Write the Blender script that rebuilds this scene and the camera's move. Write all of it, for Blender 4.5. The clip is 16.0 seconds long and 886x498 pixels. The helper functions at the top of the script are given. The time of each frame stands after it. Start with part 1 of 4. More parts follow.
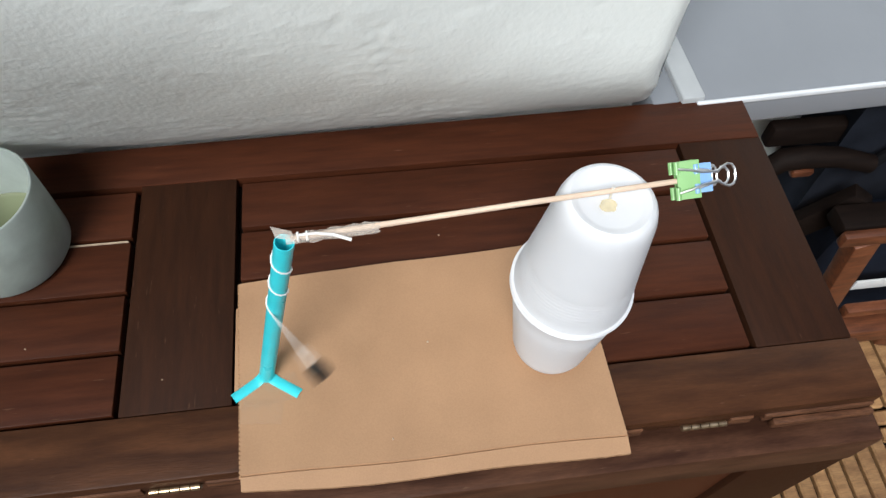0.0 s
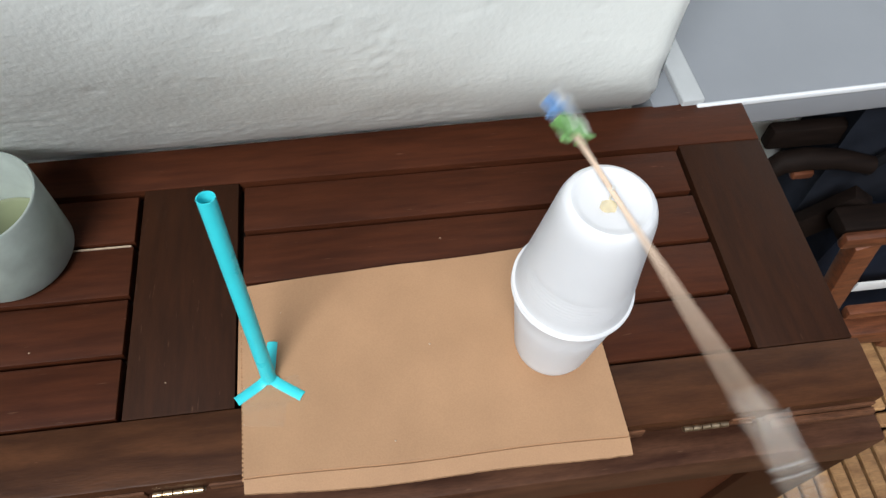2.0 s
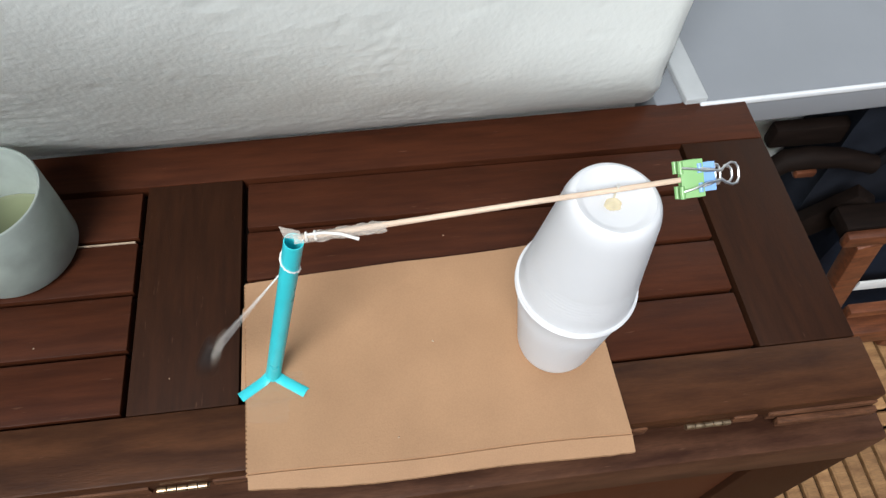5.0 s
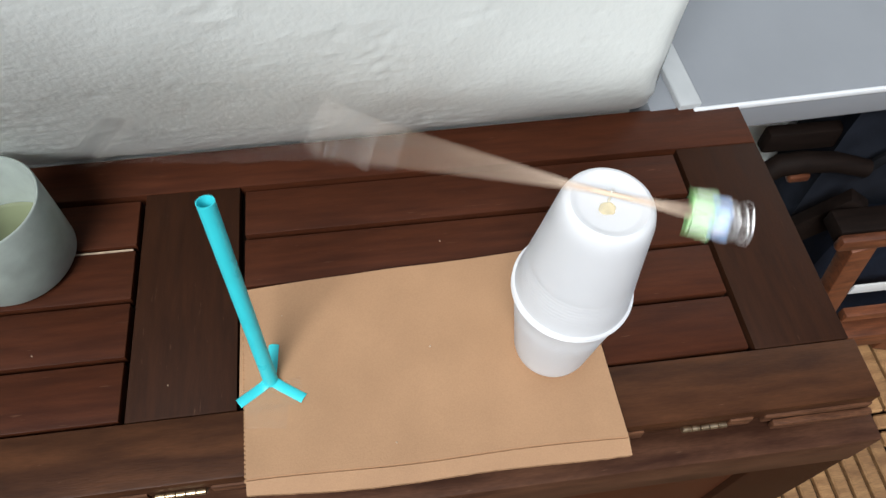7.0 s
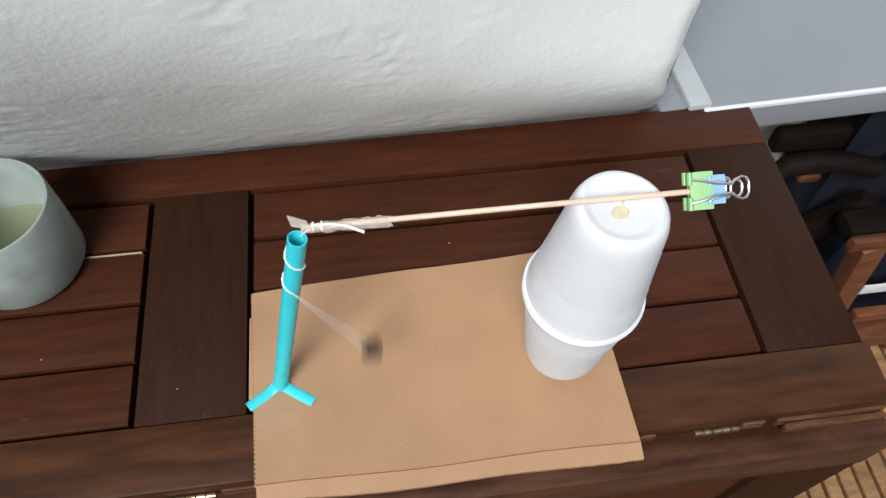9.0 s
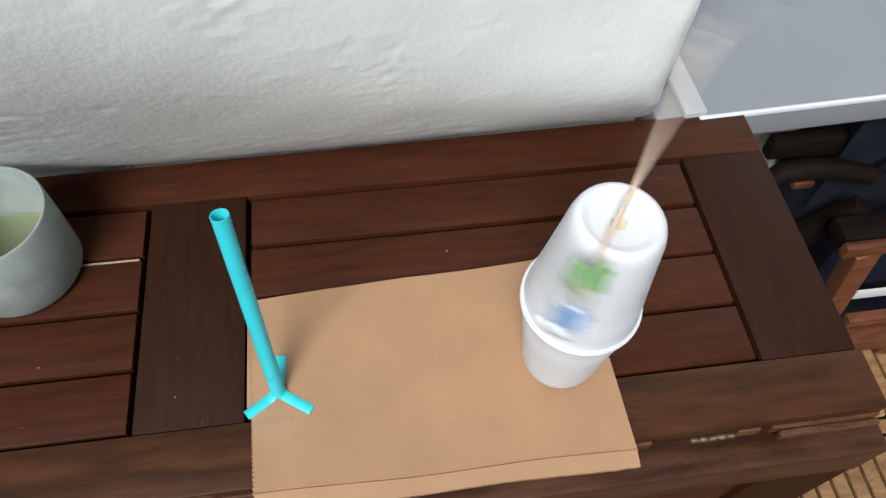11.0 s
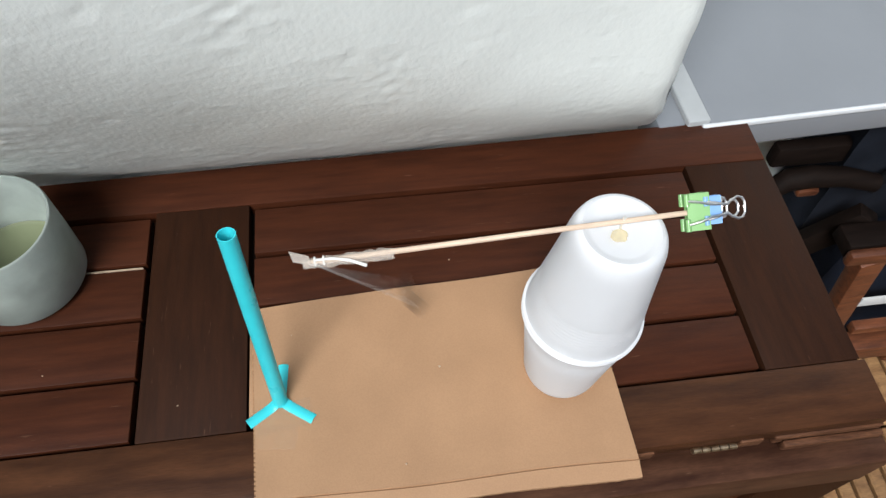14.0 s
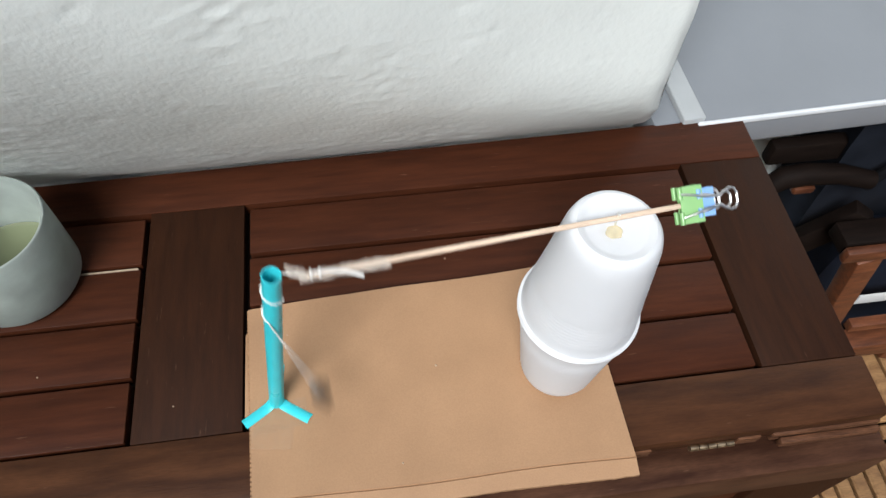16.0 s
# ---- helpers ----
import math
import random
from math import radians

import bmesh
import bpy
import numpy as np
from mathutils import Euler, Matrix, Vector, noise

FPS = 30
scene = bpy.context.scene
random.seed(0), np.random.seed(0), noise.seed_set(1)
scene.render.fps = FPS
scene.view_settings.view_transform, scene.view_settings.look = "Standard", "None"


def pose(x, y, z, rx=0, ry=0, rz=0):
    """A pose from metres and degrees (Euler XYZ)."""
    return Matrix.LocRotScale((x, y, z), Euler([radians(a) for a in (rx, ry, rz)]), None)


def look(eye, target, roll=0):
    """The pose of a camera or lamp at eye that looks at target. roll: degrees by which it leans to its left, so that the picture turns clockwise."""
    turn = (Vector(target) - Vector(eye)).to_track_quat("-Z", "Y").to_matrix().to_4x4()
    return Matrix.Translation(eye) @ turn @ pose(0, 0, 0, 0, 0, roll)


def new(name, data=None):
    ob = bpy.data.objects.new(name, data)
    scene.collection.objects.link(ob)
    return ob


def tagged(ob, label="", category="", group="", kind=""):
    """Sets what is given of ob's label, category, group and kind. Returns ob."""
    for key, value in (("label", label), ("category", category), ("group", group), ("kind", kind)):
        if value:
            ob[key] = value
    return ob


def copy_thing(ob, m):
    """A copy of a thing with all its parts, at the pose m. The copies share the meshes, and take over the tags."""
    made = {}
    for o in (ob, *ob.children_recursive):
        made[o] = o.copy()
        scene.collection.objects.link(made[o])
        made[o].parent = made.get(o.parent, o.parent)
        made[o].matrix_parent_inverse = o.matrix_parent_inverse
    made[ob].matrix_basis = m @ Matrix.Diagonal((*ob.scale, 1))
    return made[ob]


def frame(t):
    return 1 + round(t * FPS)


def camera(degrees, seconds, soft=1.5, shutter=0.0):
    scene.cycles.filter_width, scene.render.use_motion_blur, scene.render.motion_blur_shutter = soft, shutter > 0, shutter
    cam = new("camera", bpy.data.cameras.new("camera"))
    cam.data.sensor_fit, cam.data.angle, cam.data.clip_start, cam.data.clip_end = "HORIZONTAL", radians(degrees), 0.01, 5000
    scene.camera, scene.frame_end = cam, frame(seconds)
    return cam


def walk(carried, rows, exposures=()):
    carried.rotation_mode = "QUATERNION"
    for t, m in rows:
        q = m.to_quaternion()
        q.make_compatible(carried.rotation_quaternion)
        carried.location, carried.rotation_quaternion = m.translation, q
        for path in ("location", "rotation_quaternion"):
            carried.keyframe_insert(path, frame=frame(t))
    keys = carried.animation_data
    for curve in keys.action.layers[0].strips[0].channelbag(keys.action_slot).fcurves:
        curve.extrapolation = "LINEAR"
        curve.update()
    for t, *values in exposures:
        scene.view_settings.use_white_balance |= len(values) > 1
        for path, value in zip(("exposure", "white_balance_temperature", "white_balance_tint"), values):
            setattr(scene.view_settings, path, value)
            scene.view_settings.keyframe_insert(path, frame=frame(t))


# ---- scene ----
cam = camera(63.0, 16.0, soft=1.4, shutter=1.0)

PATH = [
    (0, (0.0968, -0.3493, 0.4476), (0.2924, 0.681, -1.2554), 3.9),
    (0.5, (0.0984, -0.3494, 0.4478), (0.2913, 0.6833, -1.2541), 3.5),
    (1, (0.0968, -0.3499, 0.4483), (0.2849, 0.6865, -1.2518), 3.2),
    (1.5, (0.0962, -0.3498, 0.4492), (0.29, 0.6854, -1.2511), 3.5),
    (2, (0.0964, -0.3519, 0.4486), (0.2894, 0.6907, -1.2472), 3.4),
    (2.5, (0.0965, -0.3511, 0.4476), (0.284, 0.6822, -1.2546), 3.5),
    (3, (0.0943, -0.3498, 0.4474), (0.2908, 0.683, -1.2541), 4.0),
    (3.5, (0.0942, -0.3509, 0.4474), (0.2889, 0.6784, -1.2563), 3.8),
    (4, (0.0947, -0.3524, 0.4485), (0.2859, 0.6831, -1.2518), 3.6),
    (6.5, (0.0938, -0.3523, 0.4502), (0.286, 0.6865, -1.248), 3.4),
    (7, (0.0943, -0.3549, 0.4514), (0.2948, 0.6979, -1.2372), 3.5),
    (7.5, (0.0965, -0.3535, 0.4504), (0.2959, 0.7002, -1.2378), 3.4),
    (8, (0.0956, -0.3508, 0.4513), (0.2952, 0.6961, -1.2411), 3.6),
    (8.5, (0.0927, -0.3507, 0.4518), (0.2895, 0.6979, -1.2398), 3.7),
    (9, (0.0917, -0.3507, 0.4506), (0.2778, 0.7002, -1.2409), 2.8),
    (11.5, (0.0891, -0.3458, 0.4562), (0.2953, 0.7068, -1.2318), 3.7),
    (12, (0.0915, -0.3446, 0.4572), (0.29, 0.7143, -1.2278), 3.0),
    (12.5, (0.0926, -0.3446, 0.4573), (0.2855, 0.7172, -1.2266), 2.7),
    (13, (0.0909, -0.3433, 0.4572), (0.2913, 0.7168, -1.2268), 3.2),
    (13.5, (0.089, -0.3434, 0.4576), (0.2901, 0.7175, -1.2258), 3.4),
    (14, (0.0919, -0.3449, 0.4574), (0.2813, 0.7171, -1.2267), 3.0),
    (14.5, (0.092, -0.344, 0.4588), (0.2941, 0.7181, -1.2237), 3.1),
    (15, (0.092, -0.3454, 0.4582), (0.2967, 0.7221, -1.2207), 3.1),
    (15.5, (0.092, -0.3456, 0.4577), (0.2955, 0.7183, -1.2236), 3.1),
    (16, (0.0934, -0.3462, 0.4557), (0.2887, 0.7183, -1.2261), 2.9),
]
walk(cam, [(t, look(eye, target, roll)) for t, eye, target, roll in PATH])

# ---- world, sun, exposure ----
world = bpy.data.worlds.new("sky")
scene.world = world
world.use_nodes = True
wn = world.node_tree
sky = wn.nodes.new("ShaderNodeTexSky")
sky.sky_type, sky.sun_disc = "NISHITA", False
sky.sun_elevation, sky.sun_rotation = radians(49), radians(205)
sky.dust_density, sky.ozone_density = 3.0, 1.0
bg = wn.nodes["Background"]
bg.inputs["Strength"].default_value = 0.052
wn.links.new(sky.outputs["Color"], bg.inputs["Color"])
sun = new("sun", bpy.data.lights.new("sun", "SUN"))
sun.data.energy, sun.data.angle, sun.data.color = 3.15, radians(28), (0.96, 1.0, 1.03)
sun.matrix_world = look((-0.28, -0.98, 1.18), (0.15, -0.05, 0.0))
scene.view_settings.exposure = 0.40

# ---- materials ----


def material(name, colour, rough=0.5, metal=0.0, vary=0.1, scale=60.0, grain=0.0, bump=0.0, bump_scale=400.0, stretch=(1, 1, 1), dark=None, coat=0.0, per_object=0.0, wear=None, through_light=0.0):
    """A surface with colour varied at two scales and fine relief."""
    m = bpy.data.materials.new(name)
    m.use_nodes = True
    nt = m.node_tree
    b = nt.nodes["Principled BSDF"]
    b.inputs["Roughness"].default_value, b.inputs["Metallic"].default_value = rough, metal
    b.inputs["Coat Weight"].default_value = coat
    co = nt.nodes.new("ShaderNodeTexCoord")
    mp = nt.nodes.new("ShaderNodeMapping")
    mp.inputs["Scale"].default_value = stretch
    nt.links.new(co.outputs["Object"], mp.inputs["Vector"])
    where = mp.outputs["Vector"]
    if per_object:
        info = nt.nodes.new("ShaderNodeObjectInfo")
        mul = nt.nodes.new("ShaderNodeMath")
        mul.operation = "MULTIPLY"
        mul.inputs[1].default_value = 37.0
        nt.links.new(info.outputs["Random"], mul.inputs[0])
        add = nt.nodes.new("ShaderNodeVectorMath")
        nt.links.new(where, add.inputs[0])
        nt.links.new(mul.outputs[0], add.inputs[1])
        where = add.outputs[0]
    big = nt.nodes.new("ShaderNodeTexNoise")
    big.inputs["Scale"].default_value, big.inputs["Detail"].default_value = scale, 6.0
    fine = nt.nodes.new("ShaderNodeTexNoise")
    fine.inputs["Scale"].default_value, fine.inputs["Detail"].default_value = bump_scale, 4.0
    nt.links.new(where, big.inputs["Vector"])
    nt.links.new(where, fine.inputs["Vector"])
    ramp = nt.nodes.new("ShaderNodeValToRGB")
    lo = dark or tuple(c * (1 - vary) for c in colour)
    hi = tuple(min(1.0, c * (1 + vary)) for c in colour)
    ramp.color_ramp.elements[0].position, ramp.color_ramp.elements[1].position = 0.32, 0.68
    ramp.color_ramp.elements[0].color, ramp.color_ramp.elements[1].color = (*lo, 1), (*hi, 1)
    nt.links.new(big.outputs["Fac"], ramp.inputs["Fac"])
    out = ramp.outputs["Color"]
    if grain:
        mix = nt.nodes.new("ShaderNodeMix")
        mix.data_type, mix.blend_type = "RGBA", "MULTIPLY"
        mix.inputs[0].default_value = grain
        gr = nt.nodes.new("ShaderNodeValToRGB")
        gr.color_ramp.elements[0].position, gr.color_ramp.elements[1].position = 0.35, 0.62
        gr.color_ramp.elements[0].color = (0.35, 0.35, 0.35, 1)
        nt.links.new(fine.outputs["Fac"], gr.inputs["Fac"])
        nt.links.new(out, mix.inputs[6])
        nt.links.new(gr.outputs["Color"], mix.inputs[7])
        out = mix.outputs[2]
    if per_object:
        hue = nt.nodes.new("ShaderNodeHueSaturation")
        rng = nt.nodes.new("ShaderNodeMapRange")
        rng.inputs["To Min"].default_value, rng.inputs["To Max"].default_value = 1 - per_object, 1 + per_object
        nt.links.new(info.outputs["Random"], rng.inputs["Value"])
        nt.links.new(rng.outputs["Result"], hue.inputs["Value"])
        nt.links.new(out, hue.inputs["Color"])
        out = hue.outputs["Color"]
    if wear:
        sc = nt.nodes.new("ShaderNodeTexNoise")
        sc.inputs["Scale"].default_value, sc.inputs["Detail"].default_value = 55.0, 9.0
        nt.links.new(where, sc.inputs["Vector"])
        sr = nt.nodes.new("ShaderNodeValToRGB")
        sr.color_ramp.elements[0].position, sr.color_ramp.elements[1].position = 0.69, 0.78
        sr.color_ramp.elements[1].color = (0.7, 0.7, 0.7, 1)
        nt.links.new(sc.outputs["Fac"], sr.inputs["Fac"])
        wm = nt.nodes.new("ShaderNodeMix")
        wm.data_type = "RGBA"
        wm.inputs[7].default_value = (*wear, 1)
        nt.links.new(sr.outputs["Color"], wm.inputs[0])
        nt.links.new(out, wm.inputs[6])
        out = wm.outputs[2]
    nt.links.new(out, b.inputs["Base Color"])
    if through_light:
        tr = nt.nodes.new("ShaderNodeBsdfTranslucent")
        nt.links.new(out, tr.inputs["Color"])
        ms = nt.nodes.new("ShaderNodeMixShader")
        ms.inputs[0].default_value = through_light
        nt.links.new(b.outputs[0], ms.inputs[1])
        nt.links.new(tr.outputs[0], ms.inputs[2])
        nt.links.new(ms.outputs[0], nt.nodes["Material Output"].inputs["Surface"])
    rr = nt.nodes.new("ShaderNodeMapRange")
    rr.inputs["To Min"].default_value, rr.inputs["To Max"].default_value = max(0.02, rough - 0.08), min(1.0, rough + 0.08)
    nt.links.new(big.outputs["Fac"], rr.inputs["Value"])
    nt.links.new(rr.outputs["Result"], b.inputs["Roughness"])
    if bump:
        bp = nt.nodes.new("ShaderNodeBump")
        bp.inputs["Strength"].default_value, bp.inputs["Distance"].default_value = bump, 0.0006
        nt.links.new(fine.outputs["Fac"], bp.inputs["Height"])
        nt.links.new(bp.outputs["Normal"], b.inputs["Normal"])
    return m


def bsdf(m):
    return m.node_tree.nodes["Principled BSDF"]


WOOD_X = material("dark_stained_wood_along", (0.056, 0.0164, 0.0070), 0.44, 0, 0.16, 22, 0.13, 0.25, 170, (1, 9, 9), dark=(0.041, 0.0126, 0.0060), per_object=0.07, wear=(0.15, 0.075, 0.045))
WOOD_Y = material("dark_stained_wood_across", (0.0285, 0.0100, 0.0042), 0.52, 0, 0.15, 22, 0.13, 0.25, 170, (9, 1, 9), dark=(0.0225, 0.0084, 0.0039), per_object=0.03, wear=(0.10, 0.05, 0.03))
WOOD_WORN = material("worn_wood_edge", (0.13, 0.058, 0.03), 0.55, 0, 0.3, 30, 0.6, 0.5, 200, (1, 9, 9), dark=(0.06, 0.025, 0.014), per_object=0.08)
WOOD_FRONT = material("weathered_brown_wood", (0.085, 0.038, 0.021), 0.5, 0, 0.35, 16, 0.3, 0.4, 150, (1, 5, 5), dark=(0.042, 0.017, 0.010), per_object=0.06, wear=(0.17, 0.10, 0.06))
WOOD_RAIL = material("brown_stained_rail", (0.064, 0.0250, 0.0108), 0.44, 0, 0.30, 16, 0.22, 0.3, 160, (1, 6, 6), dark=(0.038, 0.0150, 0.0075), per_object=0.05, wear=(0.17, 0.09, 0.055))
WOOD_RED = material("oiled_reddish_wood", (0.15, 0.048, 0.019), 0.45, 0, 0.2, 20, 0.4, 0.3, 150, (1, 8, 8), dark=(0.075, 0.024, 0.011), per_object=0.1)
DECK = material("deck_tile_wood", (0.36, 0.20, 0.085), 0.55, 0, 0.2, 14, 0.4, 0.4, 120, (1, 7, 7), dark=(0.24, 0.12, 0.05), per_object=0.18)
DARK_BASE = material("dark_gap", (0.018, 0.012, 0.009), 0.8, 0, 0.2, 40)
PLASTER = material("white_rough_plaster", (0.78, 0.815, 0.785), 0.85, 0, 0.035, 9, 0, 0.55, 260)
GREY = material("grey_painted_sill", (0.215, 0.228, 0.247), 0.36, 0, 0.05, 7, 0, 0.12, 220)
CARD = material("brown_cardboard", (0.380, 0.219, 0.117), 0.75, 0, 0.05, 22, 0.1, 0.2, 900, (1, 1, 1), dark=(0.345, 0.196, 0.103))
CARD_EDGE = material("cardboard_core", (0.36, 0.20, 0.10), 0.85, 0, 0.25, 900, 0.3)
CUP = material("white_plastic", (0.915, 0.922, 0.935), 0.34, 0, 0.01, 30, through_light=0.40)
STRAW = material("teal_plastic", (0.055, 0.73, 0.80), 0.30, 0, 0.05, 60, through_light=0.22)
BAMBOO = material("pale_bamboo", (0.74, 0.56, 0.42), 0.5, 0, 0.14, 40, 0.2, 0.3, 300, (1, 14, 14))
GREEN = material("green_lacquer", (0.22, 0.44, 0.16), 0.36, 0, 0.05, 90, coat=0.3)
BLUE = material("blue_lacquer", (0.20, 0.38, 0.68), 0.36, 0, 0.05, 90, coat=0.3)
CHROME = material("nickel_wire", (0.90, 0.89, 0.87), 0.34, 1.0, 0.05, 200)
BRASS = material("aged_brass", (0.50, 0.38, 0.24), 0.32, 0.9, 0.3, 160, dark=(0.28, 0.18, 0.10))
GLUE = material("amber_glue", (0.84, 0.68, 0.33), 0.5, 0, 0.2, 150)
THREAD = material("white_cotton_thread", (0.80, 0.79, 0.76), 0.7, 0, 0.06, 500)
NUT = material("blackened_steel", (0.022, 0.021, 0.021), 0.35, 0.4, 0.4, 300)
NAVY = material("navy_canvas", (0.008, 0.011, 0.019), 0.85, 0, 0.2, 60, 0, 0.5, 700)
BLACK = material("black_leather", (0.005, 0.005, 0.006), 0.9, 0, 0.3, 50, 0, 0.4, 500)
# near-black brown that carries the shade on chair parts under the sill
SHADED_WOOD = material("shaded_brown_wood", (0.008, 0.0045, 0.0032), 0.7, 0, 0.3, 22, 0.3, 0.3, 160, (1, 8, 8))
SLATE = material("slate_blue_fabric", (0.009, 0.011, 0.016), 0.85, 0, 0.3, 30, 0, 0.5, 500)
PAPER = material("white_card", (0.55, 0.55, 0.54), 0.7, 0, 0.03, 50)
CRUMB = material("pale_crumb", (0.45, 0.34, 0.24), 0.8, 0, 0.2, 300)
WAX = material("pale_green_wax", (0.14, 0.16, 0.085), 0.5, 0, 0.12, 25)
RIM_PAINT = material("pale_grey_paint", (0.40, 0.415, 0.42), 0.4, 0, 0.06, 30, 0, 0.2, 200)
EDGE_GLINT = material("white_edge_glint", (0.66, 0.68, 0.70), 0.3, 0, 0.03, 40)
GROUND = material("concrete_ground", (0.24, 0.23, 0.22), 0.9, 0, 0.15, 3, 0, 0.4, 60)


def clear_film(name, tint, alpha, rough):
    m = material(name, tint, rough, 0, 0.03, 120, 0, 0.4, 500)
    bsdf(m).inputs["Alpha"].default_value = alpha
    return m


TAPE = clear_film("clear_sticky_tape", (0.80, 0.72, 0.63), 0.30, 0.14)
TAPE_FLAT = clear_film("clear_tape_flat", (0.66, 0.50, 0.36), 0.045, 0.2)
FROST = material("frosted_glass", (0.52, 0.585, 0.54), 0.42, 0, 0.16, 45, 0, 0.4, 120)
bsdf(FROST).inputs["Transmission Weight"].default_value = 0.45
bsdf(FROST).inputs["IOR"].default_value = 1.45

for m in (WOOD_X, WOOD_Y, WOOD_WORN, WOOD_FRONT, WOOD_RAIL):
    bsdf(m).inputs["Specular IOR Level"].default_value = 0.14

for m in (NAVY, BLACK, DARK_BASE, SHADED_WOOD, SLATE):
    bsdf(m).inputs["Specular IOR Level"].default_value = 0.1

bsdf(GLUE).inputs["Alpha"].default_value = 0.42

# ---- mesh helpers ----


def thing(name, at, label, category, group="", kind=""):
    e = new(name)
    e.location = at
    e.empty_display_size = 0.02
    e["origin"] = tuple(at)
    return tagged(e, label, category, group, kind)


def part(name, bm, mat, parent=None, label="", smooth=True, local=False):
    """One bmesh as one mesh object under a thing or a part. Points are in the world's space unless local."""
    root = parent
    while root is not None and root.parent is not None:
        root = root.parent
    if root is not None and not local:
        bm.transform(Matrix.Translation(-Vector(root.location)))
    me = bpy.data.meshes.new(name)
    bmesh.ops.recalc_face_normals(bm, faces=bm.faces)
    bm.to_mesh(me)
    bm.free()
    for m in mat if isinstance(mat, (list, tuple)) else (mat,):
        me.materials.append(m)
    if smooth:
        me.shade_smooth()
        me.set_sharp_from_angle(angle=radians(38))
    ob = new(name, me)
    ob.parent = parent
    return tagged(ob, label)


def slab(x0, x1, y0, y1, z0, z1, bevel=0.002, bm=None, turn=None, segments=2):
    bm = bm or bmesh.new()
    made = bmesh.ops.create_cube(bm, size=1.0, matrix=Matrix.LocRotScale(((x0 + x1) / 2, (y0 + y1) / 2, (z0 + z1) / 2), None, (x1 - x0, y1 - y0, z1 - z0)))
    if bevel:
        edges = {e for v in made["verts"] for e in v.link_edges}
        bmesh.ops.bevel(bm, geom=list(edges), offset=bevel, segments=segments, profile=0.5, affect="EDGES")
    if turn is not None:
        bm.transform(turn)
    return bm


def beam(a, b, wide, deep, bevel=0.002):
    """A squared bar from a to b."""
    a, b = Vector(a), Vector(b)
    bm = slab(-wide / 2, wide / 2, -deep / 2, deep / 2, 0, (b - a).length, bevel)
    bm.transform(Matrix.Translation(a) @ (b - a).to_track_quat("Z", "Y").to_matrix().to_4x4())
    return bm


def lathe(profile, n=64, centre=(0, 0, 0), close=False):
    bm = bmesh.new()
    rings = []
    for r, z in profile:
        rings.append([bm.verts.new((centre[0] + r * math.cos(k * math.tau / n), centre[1] + r * math.sin(k * math.tau / n), centre[2] + z)) for k in range(n)])
    pairs = list(zip(rings, rings[1:])) + ([(rings[-1], rings[0])] if close else [])
    for a, b in pairs:
        for k in range(n):
            bm.faces.new((a[k], a[(k + 1) % n], b[(k + 1) % n], b[k]))
    if not close:
        bm.faces.new(rings[0])
        bm.faces.new(list(reversed(rings[-1])))
    return bm


def tube(points, r, n=10, bm=None, closed=False):
    """A round rod along points, with one radius or one for each point."""
    bm = bm or bmesh.new()
    pts = [Vector(p) for p in points]
    radii = r if isinstance(r, (list, tuple)) else [r] * len(pts)
    rings = []
    ref = Vector((0, 0, 1))
    for k, p in enumerate(pts):
        a = pts[k - 1] if k or closed else p
        b = pts[(k + 1) % len(pts)] if k + 1 < len(pts) or closed else p
        way = (b - a).normalized()
        side = way.cross(ref)
        if side.length < 0.05:
            side = way.cross(Vector((0, 1, 0)))
        side.normalize()
        up = side.cross(way).normalized()
        rings.append([bm.verts.new(p + radii[k] * (math.cos(j * math.tau / n) * side + math.sin(j * math.tau / n) * up)) for j in range(n)])
    for a, b in list(zip(rings, rings[1:])) + ([(rings[-1], rings[0])] if closed else []):
        for j in range(n):
            bm.faces.new((a[j], a[(j + 1) % n], b[(j + 1) % n], b[j]))
    if not closed:
        bm.faces.new(rings[0])
        bm.faces.new(list(reversed(rings[-1])))
    return bm


def structure(name, bm, mat, label, category, smooth=True):
    return tagged(part(name, bm, mat, None, smooth=smooth), label, category, kind="structure")


# ---- setting: wall, sill, floor, ground ----
FLOOR_Z = -0.55
WALL_TURN = 0.0150


def wall_line(x):
    return 0.0400 + WALL_TURN * x


